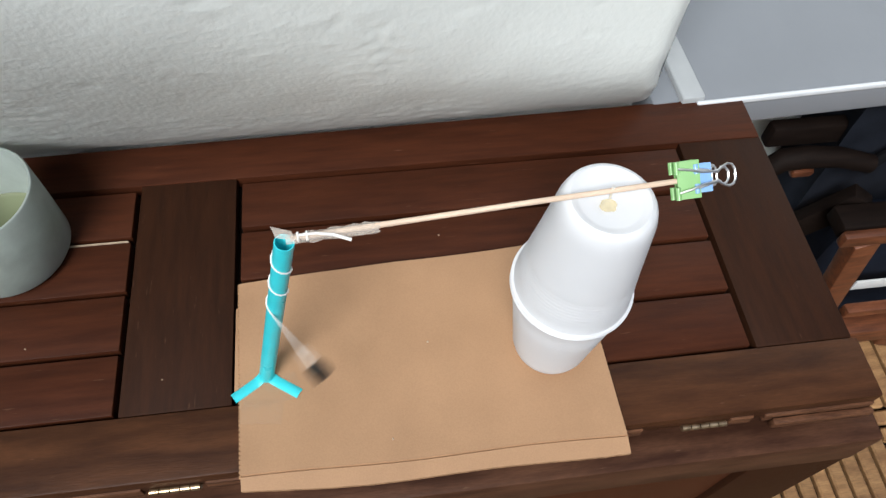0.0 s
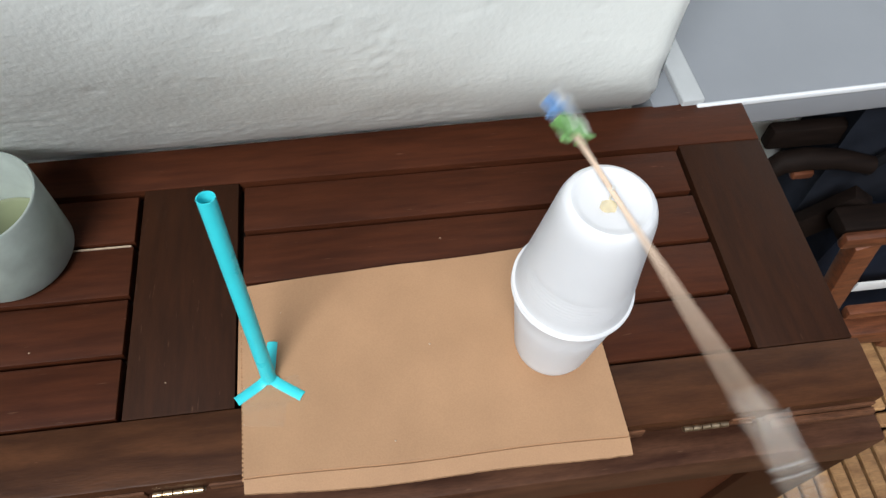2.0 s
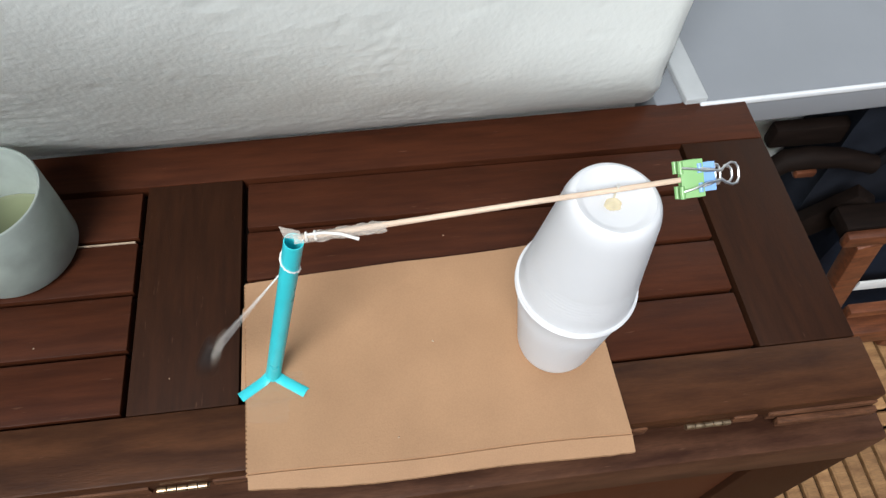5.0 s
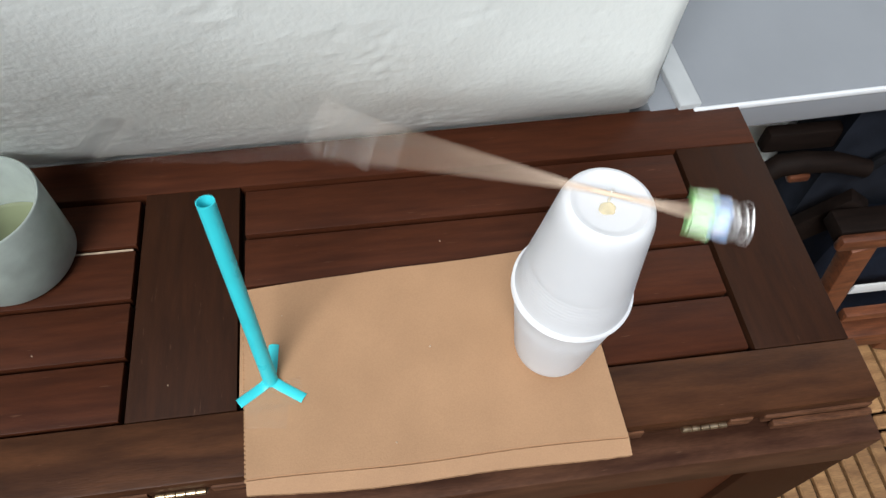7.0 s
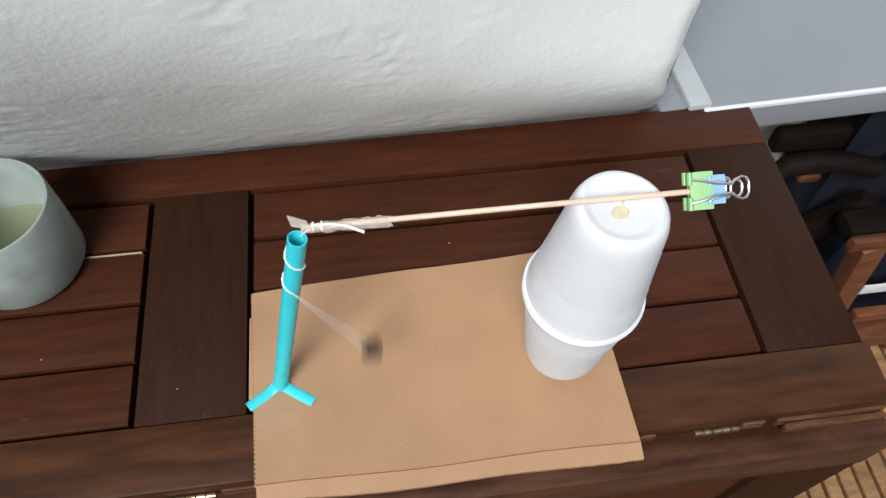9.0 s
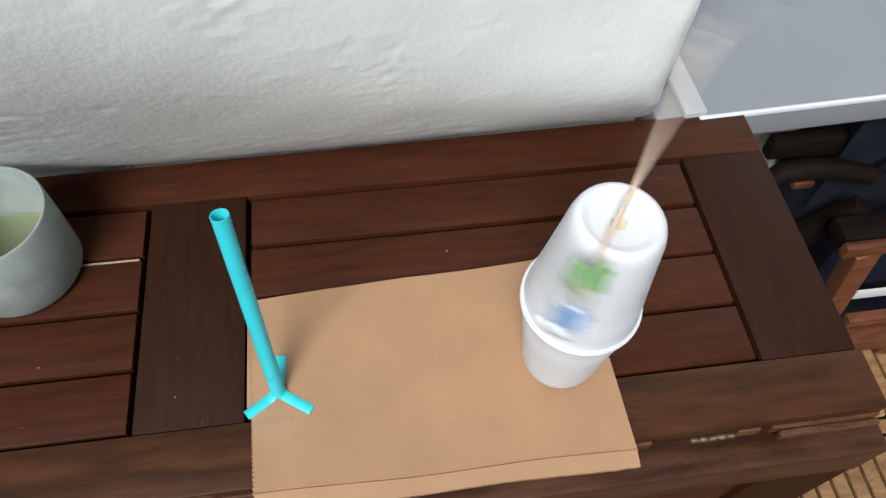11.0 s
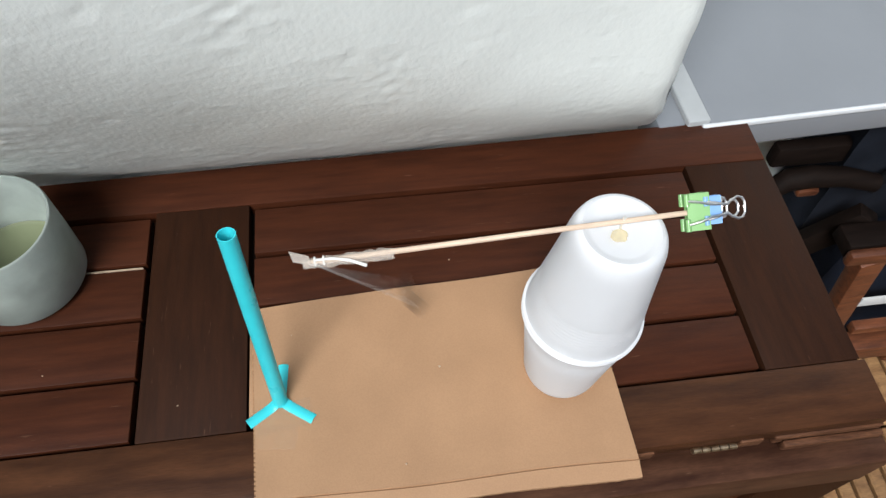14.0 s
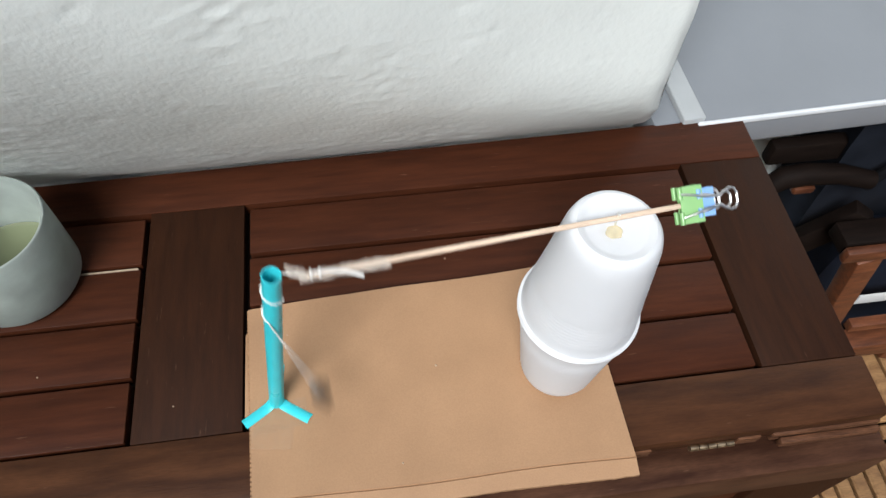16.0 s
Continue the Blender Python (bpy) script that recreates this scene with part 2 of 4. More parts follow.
def plaster_wall():
    """A thick plastered wall with an uneven, trowelled face, ending in a worn upright corner."""
    bm = bmesh.new()
    xs = [-1.6, -1.2, -0.9, -0.6] + [-0.30 + 0.0025 * k for k in range(256)] + [0.343]
    zs = [FLOOR_Z - 0.02, -0.3, -0.1, -0.06, -0.045, -0.03] + [-0.02 + 0.0025 * k for k in range(110)] + [0.45, 0.7, 1.1, 1.6, 2.2]
    face = []
    for z in zs:
        row = []
        for x in xs:
            p = Vector((x, 0, z))
            h = 0.0016 * noise.noise(p * 6) + 0.0007 * noise.noise(p * 22 + Vector((3, 1, 7)))
            low_left = min(1.0, max(0.0, 0.55 - 0.9 * x - 1.6 * z))
            patch = min(1.0, max(0.0, -0.12 + 0.75 * low_left + 1.3 * noise.noise(Vector((x * 13, 8, z * 13)))))
            smear = Vector((x * 85, 4, z * 150 + 20 * x))
            h += patch * (0.0010 * noise.noise(smear) + 0.0007 * noise.noise(smear * 2.1 + Vector((2, 7, 2)))) + 0.00012 * noise.noise(p * 190)
            h += (0.3 + 0.7 * low_left) * 0.0022 * max(0.0, noise.noise(Vector((x * 60 + 9, 2, z * 95))) - 0.30)
            h -= 0.0016 * max(0.0, noise.noise(p * 75 + Vector((5, 5, 5))) - 0.42)
            # overhang added to the shape, deeper at the left, to darken the lower face
            far_left = min(1.0, max(0.0, (0.30 - x) / 0.5))
            reach, soft = 0.075 + 0.260 * far_left ** 1.5, 0.012 + 0.035 * far_left
            swell = 0.56 * (z - soft * math.log1p(math.exp(min(50.0, (z - reach) / soft)))) if z > 0 else 0.56 * max(z, -0.03)
            if z > 1.0:
                swell = 0.56 * reach
            swell += 0.0065 * (1 - math.exp(-max(z, -0.02) / 0.022))
            edge = max(0.0, (x - 0.325) / 0.0180)
            back = 0.0028 - swell + 0.006 * edge ** 3 + 0.003 * edge * noise.noise(Vector((5, 2, z * 30)))
            side = 0.60 * swell * max(0.0, min(1.0, (x - 0.1) / 0.24))
            row.append(bm.verts.new((x - side, wall_line(x) + back - h * 0.8, z)))
        face.append(row)
    for a, b in zip(face, face[1:]):
        for k in range(len(xs) - 1):
            bm.faces.new((a[k], a[k + 1], b[k + 1], b[k]))
    deep = 0.28
    rear = [[bm.verts.new((x, deep, z)) for x in (xs[0], xs[-1])] for z in (zs[0], zs[-1])]
    bm.faces.new((rear[0][0], rear[0][1], rear[1][1], rear[1][0]))
    bm.faces.new([r[-1] for r in face] + [rear[1][1], rear[0][1]])
    bm.faces.new([r[0] for r in face] + [rear[1][0], rear[0][0]])
    bm.faces.new(list(face[-1]) + [rear[1][1], rear[1][0]])
    bm.faces.new(list(face[0]) + [rear[0][1], rear[0][0]])
    return structure("wall_north", bm, PLASTER, "white wall with rough hand-trowelled plaster behind the chest", "wall")


def sill():
    """The grey painted sill that runs on from the wall's corner, with a rounded front edge."""
    turn = Matrix.Translation((0.40, 0.0415, 0)) @ Matrix.Rotation(radians(2.4), 4, "Z")
    e = thing("window_sill", (0.40, 0.0415, -0.034), "wide grey painted sill with a rounded front edge", "sill", kind="structure")
    part("sill_board", slab(-0.022, 1.3, 0.0, 0.60, -0.034, 0.001, 0.005, turn=turn, segments=4), GREY, e)
    # white strip paints in the highlight along the rounded front edge
    part("edge_glint", slab(-0.020, 1.3, -0.0016, 0.0022, -0.0040, 0.0020, 0.0015, turn=turn, segments=3), EDGE_GLINT, e, "white strip that paints the highlight on the rounded edge")
    # raised rim along the side next to the wall
    part("rim", slab(-0.033, -0.013, 0.002, 0.60, -0.034, 0.006, 0.0016, turn=turn, segments=4), RIM_PAINT, e, "paler raised rim at the sill's end")
    part("end_fillet", slab(-0.058, -0.0335, 0.004, 0.10, -0.034, 0.0015, 0.002, turn=turn, segments=2), GREY, e, "grey filler between wall and sill")
    return e


def low_wall():
    bm = slab(0.39, 2.2, 0.148, 0.28, FLOOR_Z - 0.02, -0.036, 0.004)
    structure("wall_low", bm, PLASTER, "plain plastered wall under the grey sill", "wall")
    # added side wall, out of view at the terrace's left end
    bm = slab(-1.72, -1.60, -2.32, 0.30, FLOOR_Z - 0.02, 1.3, 0.004)
    structure("wall_west", bm, PLASTER, "plain white side wall added out of view past the end of the chest", "wall")
    # added out of view, tall enough to cut off the low sky in front
    bm = slab(-1.6, 2.4, -2.32, -2.2, FLOOR_Z - 0.02, 1.30, 0.004)
    structure("wall_sky_block", bm, GROUND, "plain concrete wall added out of view to block low sky light", "wall")
    bm = slab(-1.6, 3.0, 0.62, 0.75, FLOOR_Z - 0.02, 2.2, 0.004)
    structure("wall_rear", bm, PLASTER, "plain white wall behind the grey sill", "wall")


def floor():
    bm = slab(-1.6, 2.4, -2.2, 0.30, FLOOR_Z - 0.02, FLOOR_Z - 0.012, 0)
    f = structure("floor", bm, DARK_BASE, "wooden deck tiles with slats in alternating directions", "floor", smooth=False)
    g = bmesh.new()
    for k, (x, y) in enumerate(((-300, -300), (300, -300), (300, 300), (-300, 300))):
        g.verts.new((x, y, FLOOR_Z - 0.03))
    g.faces.new(g.verts)
    structure("ground", g, GROUND, "plain concrete ground", "ground", smooth=False)
    return f


def deck_planks(f):
    """Square deck tiles of slats, turned by a quarter from tile to tile."""
    tile, n = 0.30, 12
    wide = tile / n
    slat = slab(-wide / 2 + 0.0025, wide / 2 - 0.0025, -tile / 2 + 0.002, tile / 2 - 0.002, -0.012, 0, 0.0025, segments=1)
    me = bpy.data.meshes.new("plank")
    slat.to_mesh(me)
    slat.free()
    me.materials.append(DECK)
    for i in range(-1, 4):
        for j in range(-2, 2):
            cx, cy = 0.497 + tile * i + tile / 2, -0.085 + tile * j - tile / 2
            for k in range(n):
                ob = new("plank", me)
                ob.parent = f
                off = -tile / 2 + wide * (k + 0.5)
                ob.matrix_basis = pose(cx + (0 if (i + j) % 2 == 1 else off), cy + (off if (i + j) % 2 == 1 else 0), FLOOR_Z, 0, 0, 90 if (i + j) % 2 == 1 else 0)


# ---- the chest ----
SLAT = 0.0446
PANEL_X0, PANEL_X1, FRONT_Y = 0.0, 0.350, -0.2225


def chest():
    e = thing("wooden_chest", (-0.03, -0.09, FLOOR_Z), "dark brown stained wooden chest with a slatted lid", "chest")
    lid = part("lid", slab(-0.49, 0.42, -0.200, 0.030, -0.017, -0.0125, 0), DARK_BASE, e, "dark board seen in the gaps between slats", smooth=False)
    # back rail follows the wall
    bm = bmesh.new()
    back = [(x, wall_line(x)) for x in (-0.49, 0.4205)]
    for z in (-0.018, 0.0):
        for x, y in ((-0.49, 0.0012), (0.4205, 0.0012), back[1], back[0]):
            bm.verts.new((x, y, z))
    bm.verts.ensure_lookup_table()
    v = bm.verts
    for q in ((0, 1, 2, 3), (4, 5, 6, 7), (0, 1, 5, 4), (1, 2, 6, 5), (2, 3, 7, 6), (3, 0, 4, 7)):
        bm.faces.new([v[k] for k in q])
    bmesh.ops.bevel(bm, geom=bm.edges[:], offset=0.0006, segments=2, profile=0.5, affect="EDGES")
    part("back_rail", bm, WOOD_X, lid)
    part("front_rail", slab(-0.49, 0.4245, FRONT_Y, -4 * SLAT - 0.0012, -0.0175, 0.0, 0.0018), WOOD_RAIL, lid)
    for name, x0, x1 in (("stile", -0.490, -0.420), ("stile", -0.0705, -0.0005), ("stile", 0.3515, 0.4205)):
        part(name, slab(x0, x1, -4 * SLAT - 0.0009, 0.0009, -0.0178, -0.0004, 0.0005), WOOD_Y, lid)
    for x0, x1 in ((-0.4175, -0.0745), (0.0035, 0.3480)):
        for k in range(4):
            y1 = -SLAT * k - (0.0032 if k < 2 else 0.0022)
            part("slat", slab(x0, x1, -SLAT * (k + 1) + 0.0010, y1 - 0.0002, -0.0125, -0.0010, 0.0010), WOOD_X, lid)
    part("splinter", slab(-0.118, -0.0765, -SLAT - 0.0029, -SLAT - 0.0022, -0.0040, -0.0006, 0.0002), CRUMB, lid, "pale bare sliver along a slat's edge")
    # worn strip along the lid's lower front edge
    for x0, x1 in ((-0.49, -0.056), (-0.018, 0.262), (0.3215, 0.338), (0.346, 0.4235)):
        part("front_edge", slab(x0, x1, FRONT_Y - 0.0016, FRONT_Y + 0.003, -0.0215, -0.0105, 0.0012), WOOD_WORN, lid, "worn lighter brown edge of the lid")
    part("corner_batten", slab(0.352, 0.4235, -0.2290, -0.2245, -0.0235, -0.0150, 0.001), WOOD_WORN, lid, "short worn batten at the lid's corner")
    y0 = -0.2440
    body = part("body", slab(-0.485, 0.415, -0.2150, 0.020, FLOOR_Z + 0.002, -0.0235, 0.003), DARK_BASE, e, "dark inner box of the chest")
    part("front_top_rail", slab(-0.488, 0.4330, y0, -0.2175, -0.078, -0.0295, 0.003), WOOD_FRONT, body)
    for x0, x1 in ((-0.488, -0.41), (0.3560, 0.4330)):
        part("front_stile", slab(x0, x1, y0 + 0.001, -0.2170, FLOOR_Z, -0.0785, 0.003), WOOD_Y, body)
    part("front_panel", slab(-0.41, 0.3560, y0 + 0.006, -0.2170, FLOOR_Z + 0.03, -0.0785, 0.002), WOOD_X, body)
    part("side_panel", slab(0.4155, 0.4300, -0.2165, 0.028, FLOOR_Z, -0.0240, 0.003), WOOD_Y, body)
    for cx in (0.3040, -0.0360):
        hinge(e, cx)
    return e


def hinge(e, cx):
    """A small butt hinge under the lid's front edge: knuckles in a row and two leaves."""
    h = part("hinge", slab(cx - 0.0155, cx + 0.0155, -0.2250, -0.2200, -0.0175, -0.0160, 0.0004), BRASS, e, "small aged brass butt hinge")
    for k in range(5):
        a = cx - 0.0155 + 0.0062 * k
        part("knuckle", tube([(a, -0.2243, -0.0140), (a + 0.0055, -0.2243, -0.0140)], 0.0022, 12), BRASS, h)


# ---- things on the chest ----
CARD_TOP = 0.0040


def cardboard():
    e = thing("cardboard_sheet", (0.12, -0.16, 0.0), "brown corrugated cardboard sheet, creased along its front edge", "cardboard")
    bm = bmesh.new()
    # outline follows torn, slightly wavy cuts; the strip beyond the crease bends down over the lid's edge
    n = 60
    rows = []
    for j, f in enumerate((0.0, 0.25, 0.5, 0.75, 1.0)):
        row = []
        for k in range(n + 1):
            u = k / n
            xb, xf = 0.0035 + 0.2385 * u, 0.0065 + 0.2390 * u
            yb = -0.0940 + 0.0105 * u + 0.0012 * math.sin(u * 7.0) + 0.0016 * min(1, max(0, (u - 0.30) / 0.16)) + 0.0003 * noise.noise(Vector((u * 60, 1, 0)))
            yc = -0.2262 - 0.0022 * u + 0.0008 * math.sin(u * 9 + 1)
            x, y = xb + (xf - xb) * f, yb + (yc - yb) * f
            row.append((x, y, CARD_TOP + 0.0006 * noise.noise(Vector((x * 14, y * 14, 2)))))
        rows.append(row)
    for drop, out in ((0.0011, 0.0006), (0.0002, 0.0014), (0.0026, 0.0090)):
        row = []
        for k in range(n + 1):
            u = k / n
            wav = 0.0011 * math.sin(u * 8.5) + 0.0004 * noise.noise(Vector((u * 40, 3, 0)))
            x, y, z = rows[4][k]
            row.append((x, y - out * (1 + (0.30 * math.sin(u * 3.0) + 0.12 * u) * (out > 0.003)) - wav * (out > 0.003), z - drop))
        rows.append(row)
    top = [[bm.verts.new(p) for p in row] for row in rows]
    low = [[bm.verts.new((x, y, max(z - 0.0036, 0.0002) if i < 5 else z - 0.0030)) for x, y, z in row] for i, row in enumerate(rows)]
    faces = []
    for a, b, c, d in zip(top, top[1:], low, low[1:]):
        for k in range(n):
            bm.faces.new((a[k], a[k + 1], b[k + 1], b[k]))
            bm.faces.new((c[k], d[k], d[k + 1], c[k + 1]))
        for k, f in ((0, 1), (n, 0)):
            faces.append(bm.faces.new((a[k], b[k], d[k], c[k])))
    for i in (0, -1):
        for k in range(n):
            faces.append(bm.faces.new((top[i][k], top[i][k + 1], low[i][k + 1], low[i][k])))
    for f in faces:
        f.material_index = 1
    sheet = part("sheet", bm, (CARD, CARD_EDGE), e)
    # corrugation showing on the cut side edges
    for side in (0, 1):
        bm = bmesh.new()
        x0, x1 = ((0.0034, 0.0062), (0.2421, 0.2452))[side]
        y0, y1 = ((-0.094, -0.228), (-0.088, -0.2315))[side]
        m = 46
        for k in range(m):
            f = (k + 0.5) / m
            x, y = x0 + (x1 - x0) * f, y0 + (y1 - y0) * f
            slab(x - 0.0007, x + 0.0006, y - 0.0009, y + 0.0009, 0.0008, 0.0036, 0, bm)
        part("fluted_edge", bm, CARD_EDGE, e, "corrugated core along the cut edge", smooth=False)
    # second layer that shows a little at the side
    part("under_layer", slab(0.0015, 0.010, -0.176, -0.112, 0.0004, 0.0024, 0.0006), CARD, e)
    return e


CUP_X, CUP_Y = 0.2085, -0.1622
CUP_H = 0.0835


def cup_wall():
    """The tapered wall from base to rim, ribbed towards the rim, and its inner face."""
    rb, rr, h = 0.0240, 0.0350, CUP_H
    out = [(0.0196, 0.0002), (0.0212, 0.0007), (0.0225, 0.0018), (0.0235, 0.0035), (0.0243, 0.0060)]
    z = 0.009
    while z < h - 0.0035:
        f = z / h
        r = rb + (rr - 0.0012 - rb) * f
        if 0.60 < f < 0.92:
            r += 0.00017 * math.sin((f - 0.60) / 0.32 * math.pi) * math.sin(z / 0.0026 * math.tau)
        out.append((r, z))
        z += 0.0006 if 0.59 < f < 0.93 else 0.004
    return out + [(rr - 0.0011, h - 0.0022), (rr - 0.0019, h - 0.0022), (rb - 0.0006, 0.0045), (0.0222, 0.0016)]


def cups():
    rr, h = 0.0350, CUP_H
    lower = thing("plastic_cup", (0, 0, 0), "white disposable plastic cup standing upright on the cardboard", "cup", "stacked cups")
    part("cup_wall", lathe(cup_wall(), 128, close=True), CUP, lower)
    part("base", lathe([(0.0001, 0.0020), (0.0148, 0.0020), (0.0166, 0.0014), (0.0182, 0.0004), (0.0197, 0.0), (0.0205, 0.0010), (0.0190, 0.0022), (0.0160, 0.0028), (0.0001, 0.0028)], 96), CUP, lower)
    part("rim", lathe([(rr - 0.0018, h - 0.0018), (rr - 0.0004, h - 0.0019), (rr + 0.0005, h - 0.0014), (rr + 0.0006, h - 0.0009), (rr + 0.0001, h - 0.0004), (rr - 0.0010, h), (rr - 0.0019, h - 0.0005)], 96, close=True), CUP, lower, "rolled rim")
    lower.location = (CUP_X, CUP_Y, CARD_TOP + 0.0004)
    upper = copy_thing(lower, Matrix.Translation((CUP_X, CUP_Y, CARD_TOP + 0.0011 + CUP_H)) @ Matrix.Rotation(radians(2.0), 4, "Y") @ Matrix.Rotation(radians(1.0), 4, "X") @ Matrix.Translation((0, 0, CUP_H)) @ Matrix.Rotation(math.pi, 4, "X"))
    tagged(upper, "white ribbed plastic cup turned upside down on another cup")
    return lower, upper


TOP_Z = CARD_TOP + 0.0008 + 2 * CUP_H
ARM_Z = TOP_Z + 0.0042
PIVOT = (0.2112, -0.1617)


def pivot():
    """Glue and a pin on the upturned cup's base, on which the skewer turns."""
    e = thing("pivot_pin", (PIVOT[0], PIVOT[1], TOP_Z - 0.002), "short metal pin in a dab of amber glue", "pin")
    bm = bmesh.new()
    bmesh.ops.create_icosphere(bm, subdivisions=3, radius=1.0)
    for v in bm.verts:
        k = 1 + 0.25 * noise.noise(v.co * 1.7)
        v.co = Vector((PIVOT[0] - 0.0020 + v.co.x * 0.0056 * k, PIVOT[1] - 0.0040 + v.co.y * 0.0046 * k, TOP_Z - 0.0022 + max(v.co.z, -0.2) * 0.0009))
    part("glue", bm, GLUE, e, "dab of translucent amber glue")
    part("pin", tube([(PIVOT[0], PIVOT[1], TOP_Z - 0.002), (PIVOT[0], PIVOT[1], ARM_Z + 0.0030)], 0.0006, 10), CHROME, e)
    part("pin_head", tube([(PIVOT[0], PIVOT[1], ARM_Z + 0.0028), (PIVOT[0], PIVOT[1], ARM_Z + 0.0036)], 0.0010, 14), CHROME, e)
    return e


TIP = 0.1500


def skewer_arm():
    """The arm in its own space: the pin at the origin, the tip along +x, the clips along -x."""
    e = thing("skewer_arm", (PIVOT[0], PIVOT[1], ARM_Z), "bamboo skewer with taped tip and two binder clips as counterweight", "pendulum arm")
    part("skewer", tube([(-0.047, 0, 0), (-0.02, 0, 0), (0.05, 0, 0.0002), (0.11, 0, 0), (0.142, 0, 0), (TIP, 0, 0)], [0.0013, 0.00135, 0.00135, 0.00135, 0.0012, 0.0007], 12), BAMBOO, e, "pale bamboo skewer", local=True)
    # crumpled clear tape round the tip
    bm = bmesh.new()
    n, m = 26, 12
    rings = []
    for k in range(n + 1):
        u = k / n
        x = 0.1105 + 0.0415 * u
        half = (0.0029 * math.sin(min(1, u * 2.6 + 0.25) * math.pi / 2) * (1 - 0.60 * u) + 0.0009)
        ring = []
        for j in range(m):
            a = j * math.tau / m
            w = 1 + 0.55 * noise.noise(Vector((u * 9, math.cos(a) * 1.5, math.sin(a) * 1.5)))
            torn = 0.0075 * max(0.0, 1 - 5 * u) * noise.noise(Vector((j * 0.9, 3, 1)))
            ring.append(bm.verts.new((x + torn + 0.0012 * noise.noise(Vector((u * 9, j, 1))), 0.0009 + math.cos(a) * half * w, 0.0002 + math.sin(a) * (0.0019 + 0.0006 * noise.noise(Vector((u * 12, j, 5)))))))
        rings.append(ring)
    for a, b in zip(rings, rings[1:]):
        for j in range(m):
            bm.faces.new((a[j], a[(j + 1) % m], b[(j + 1) % m], b[j]))
    tape = part("tape", bm, TAPE, e, "crumpled clear sticky tape", local=True)
    bm = bmesh.new()
    flag = [(0.1480, 0.0018, 0.0005), (0.1560, 0.0006, 0.0030), (0.1575, -0.0036, 0.0060), (0.1490, -0.0020, 0.0024)]
    vs = [bm.verts.new(p) for p in flag] + [bm.verts.new((x, y + 0.0003, z + 0.0002)) for x, y, z in flag]
    for q in ((0, 1, 2, 3), (7, 6, 5, 4), (0, 4, 5, 1), (1, 5, 6, 2), (2, 6, 7, 3), (3, 7, 4, 0)):
        bm.faces.new([vs[k] for k in q])
    part("tape_flag", bm, TAPE, tape, "loose end of clear tape", local=True)
    part("thread_tail", tube([(0.146, 0.0005, 0.0022), (0.1385, 0.0012, 0.0028), (0.1310, 0.0030, 0.0024), (0.1235, 0.0062, 0.0010)], [0.0005, 0.0006, 0.0007, 0.0008], 8), THREAD, tape, "white thread end under the tape", local=True)
    for x in (0.1425, 0.1465):
        part("thread_turn", tube([(x, 0.0019 * math.cos(a), 0.0019 * math.sin(a)) for a in [k * math.tau / 14 for k in range(14)]], 0.0006, 6, closed=True), THREAD, tape, "white thread tied round the tip", local=True)
    clip(e, "green_clip", -0.0318, 0.0180, 0.0105, 0.0072, GREEN, 0.0236)
    blue = clip(e, "blue_clip", -0.0413, 0.0138, 0.0074, 0.0054, BLUE, 0.0122)
    return e, blue


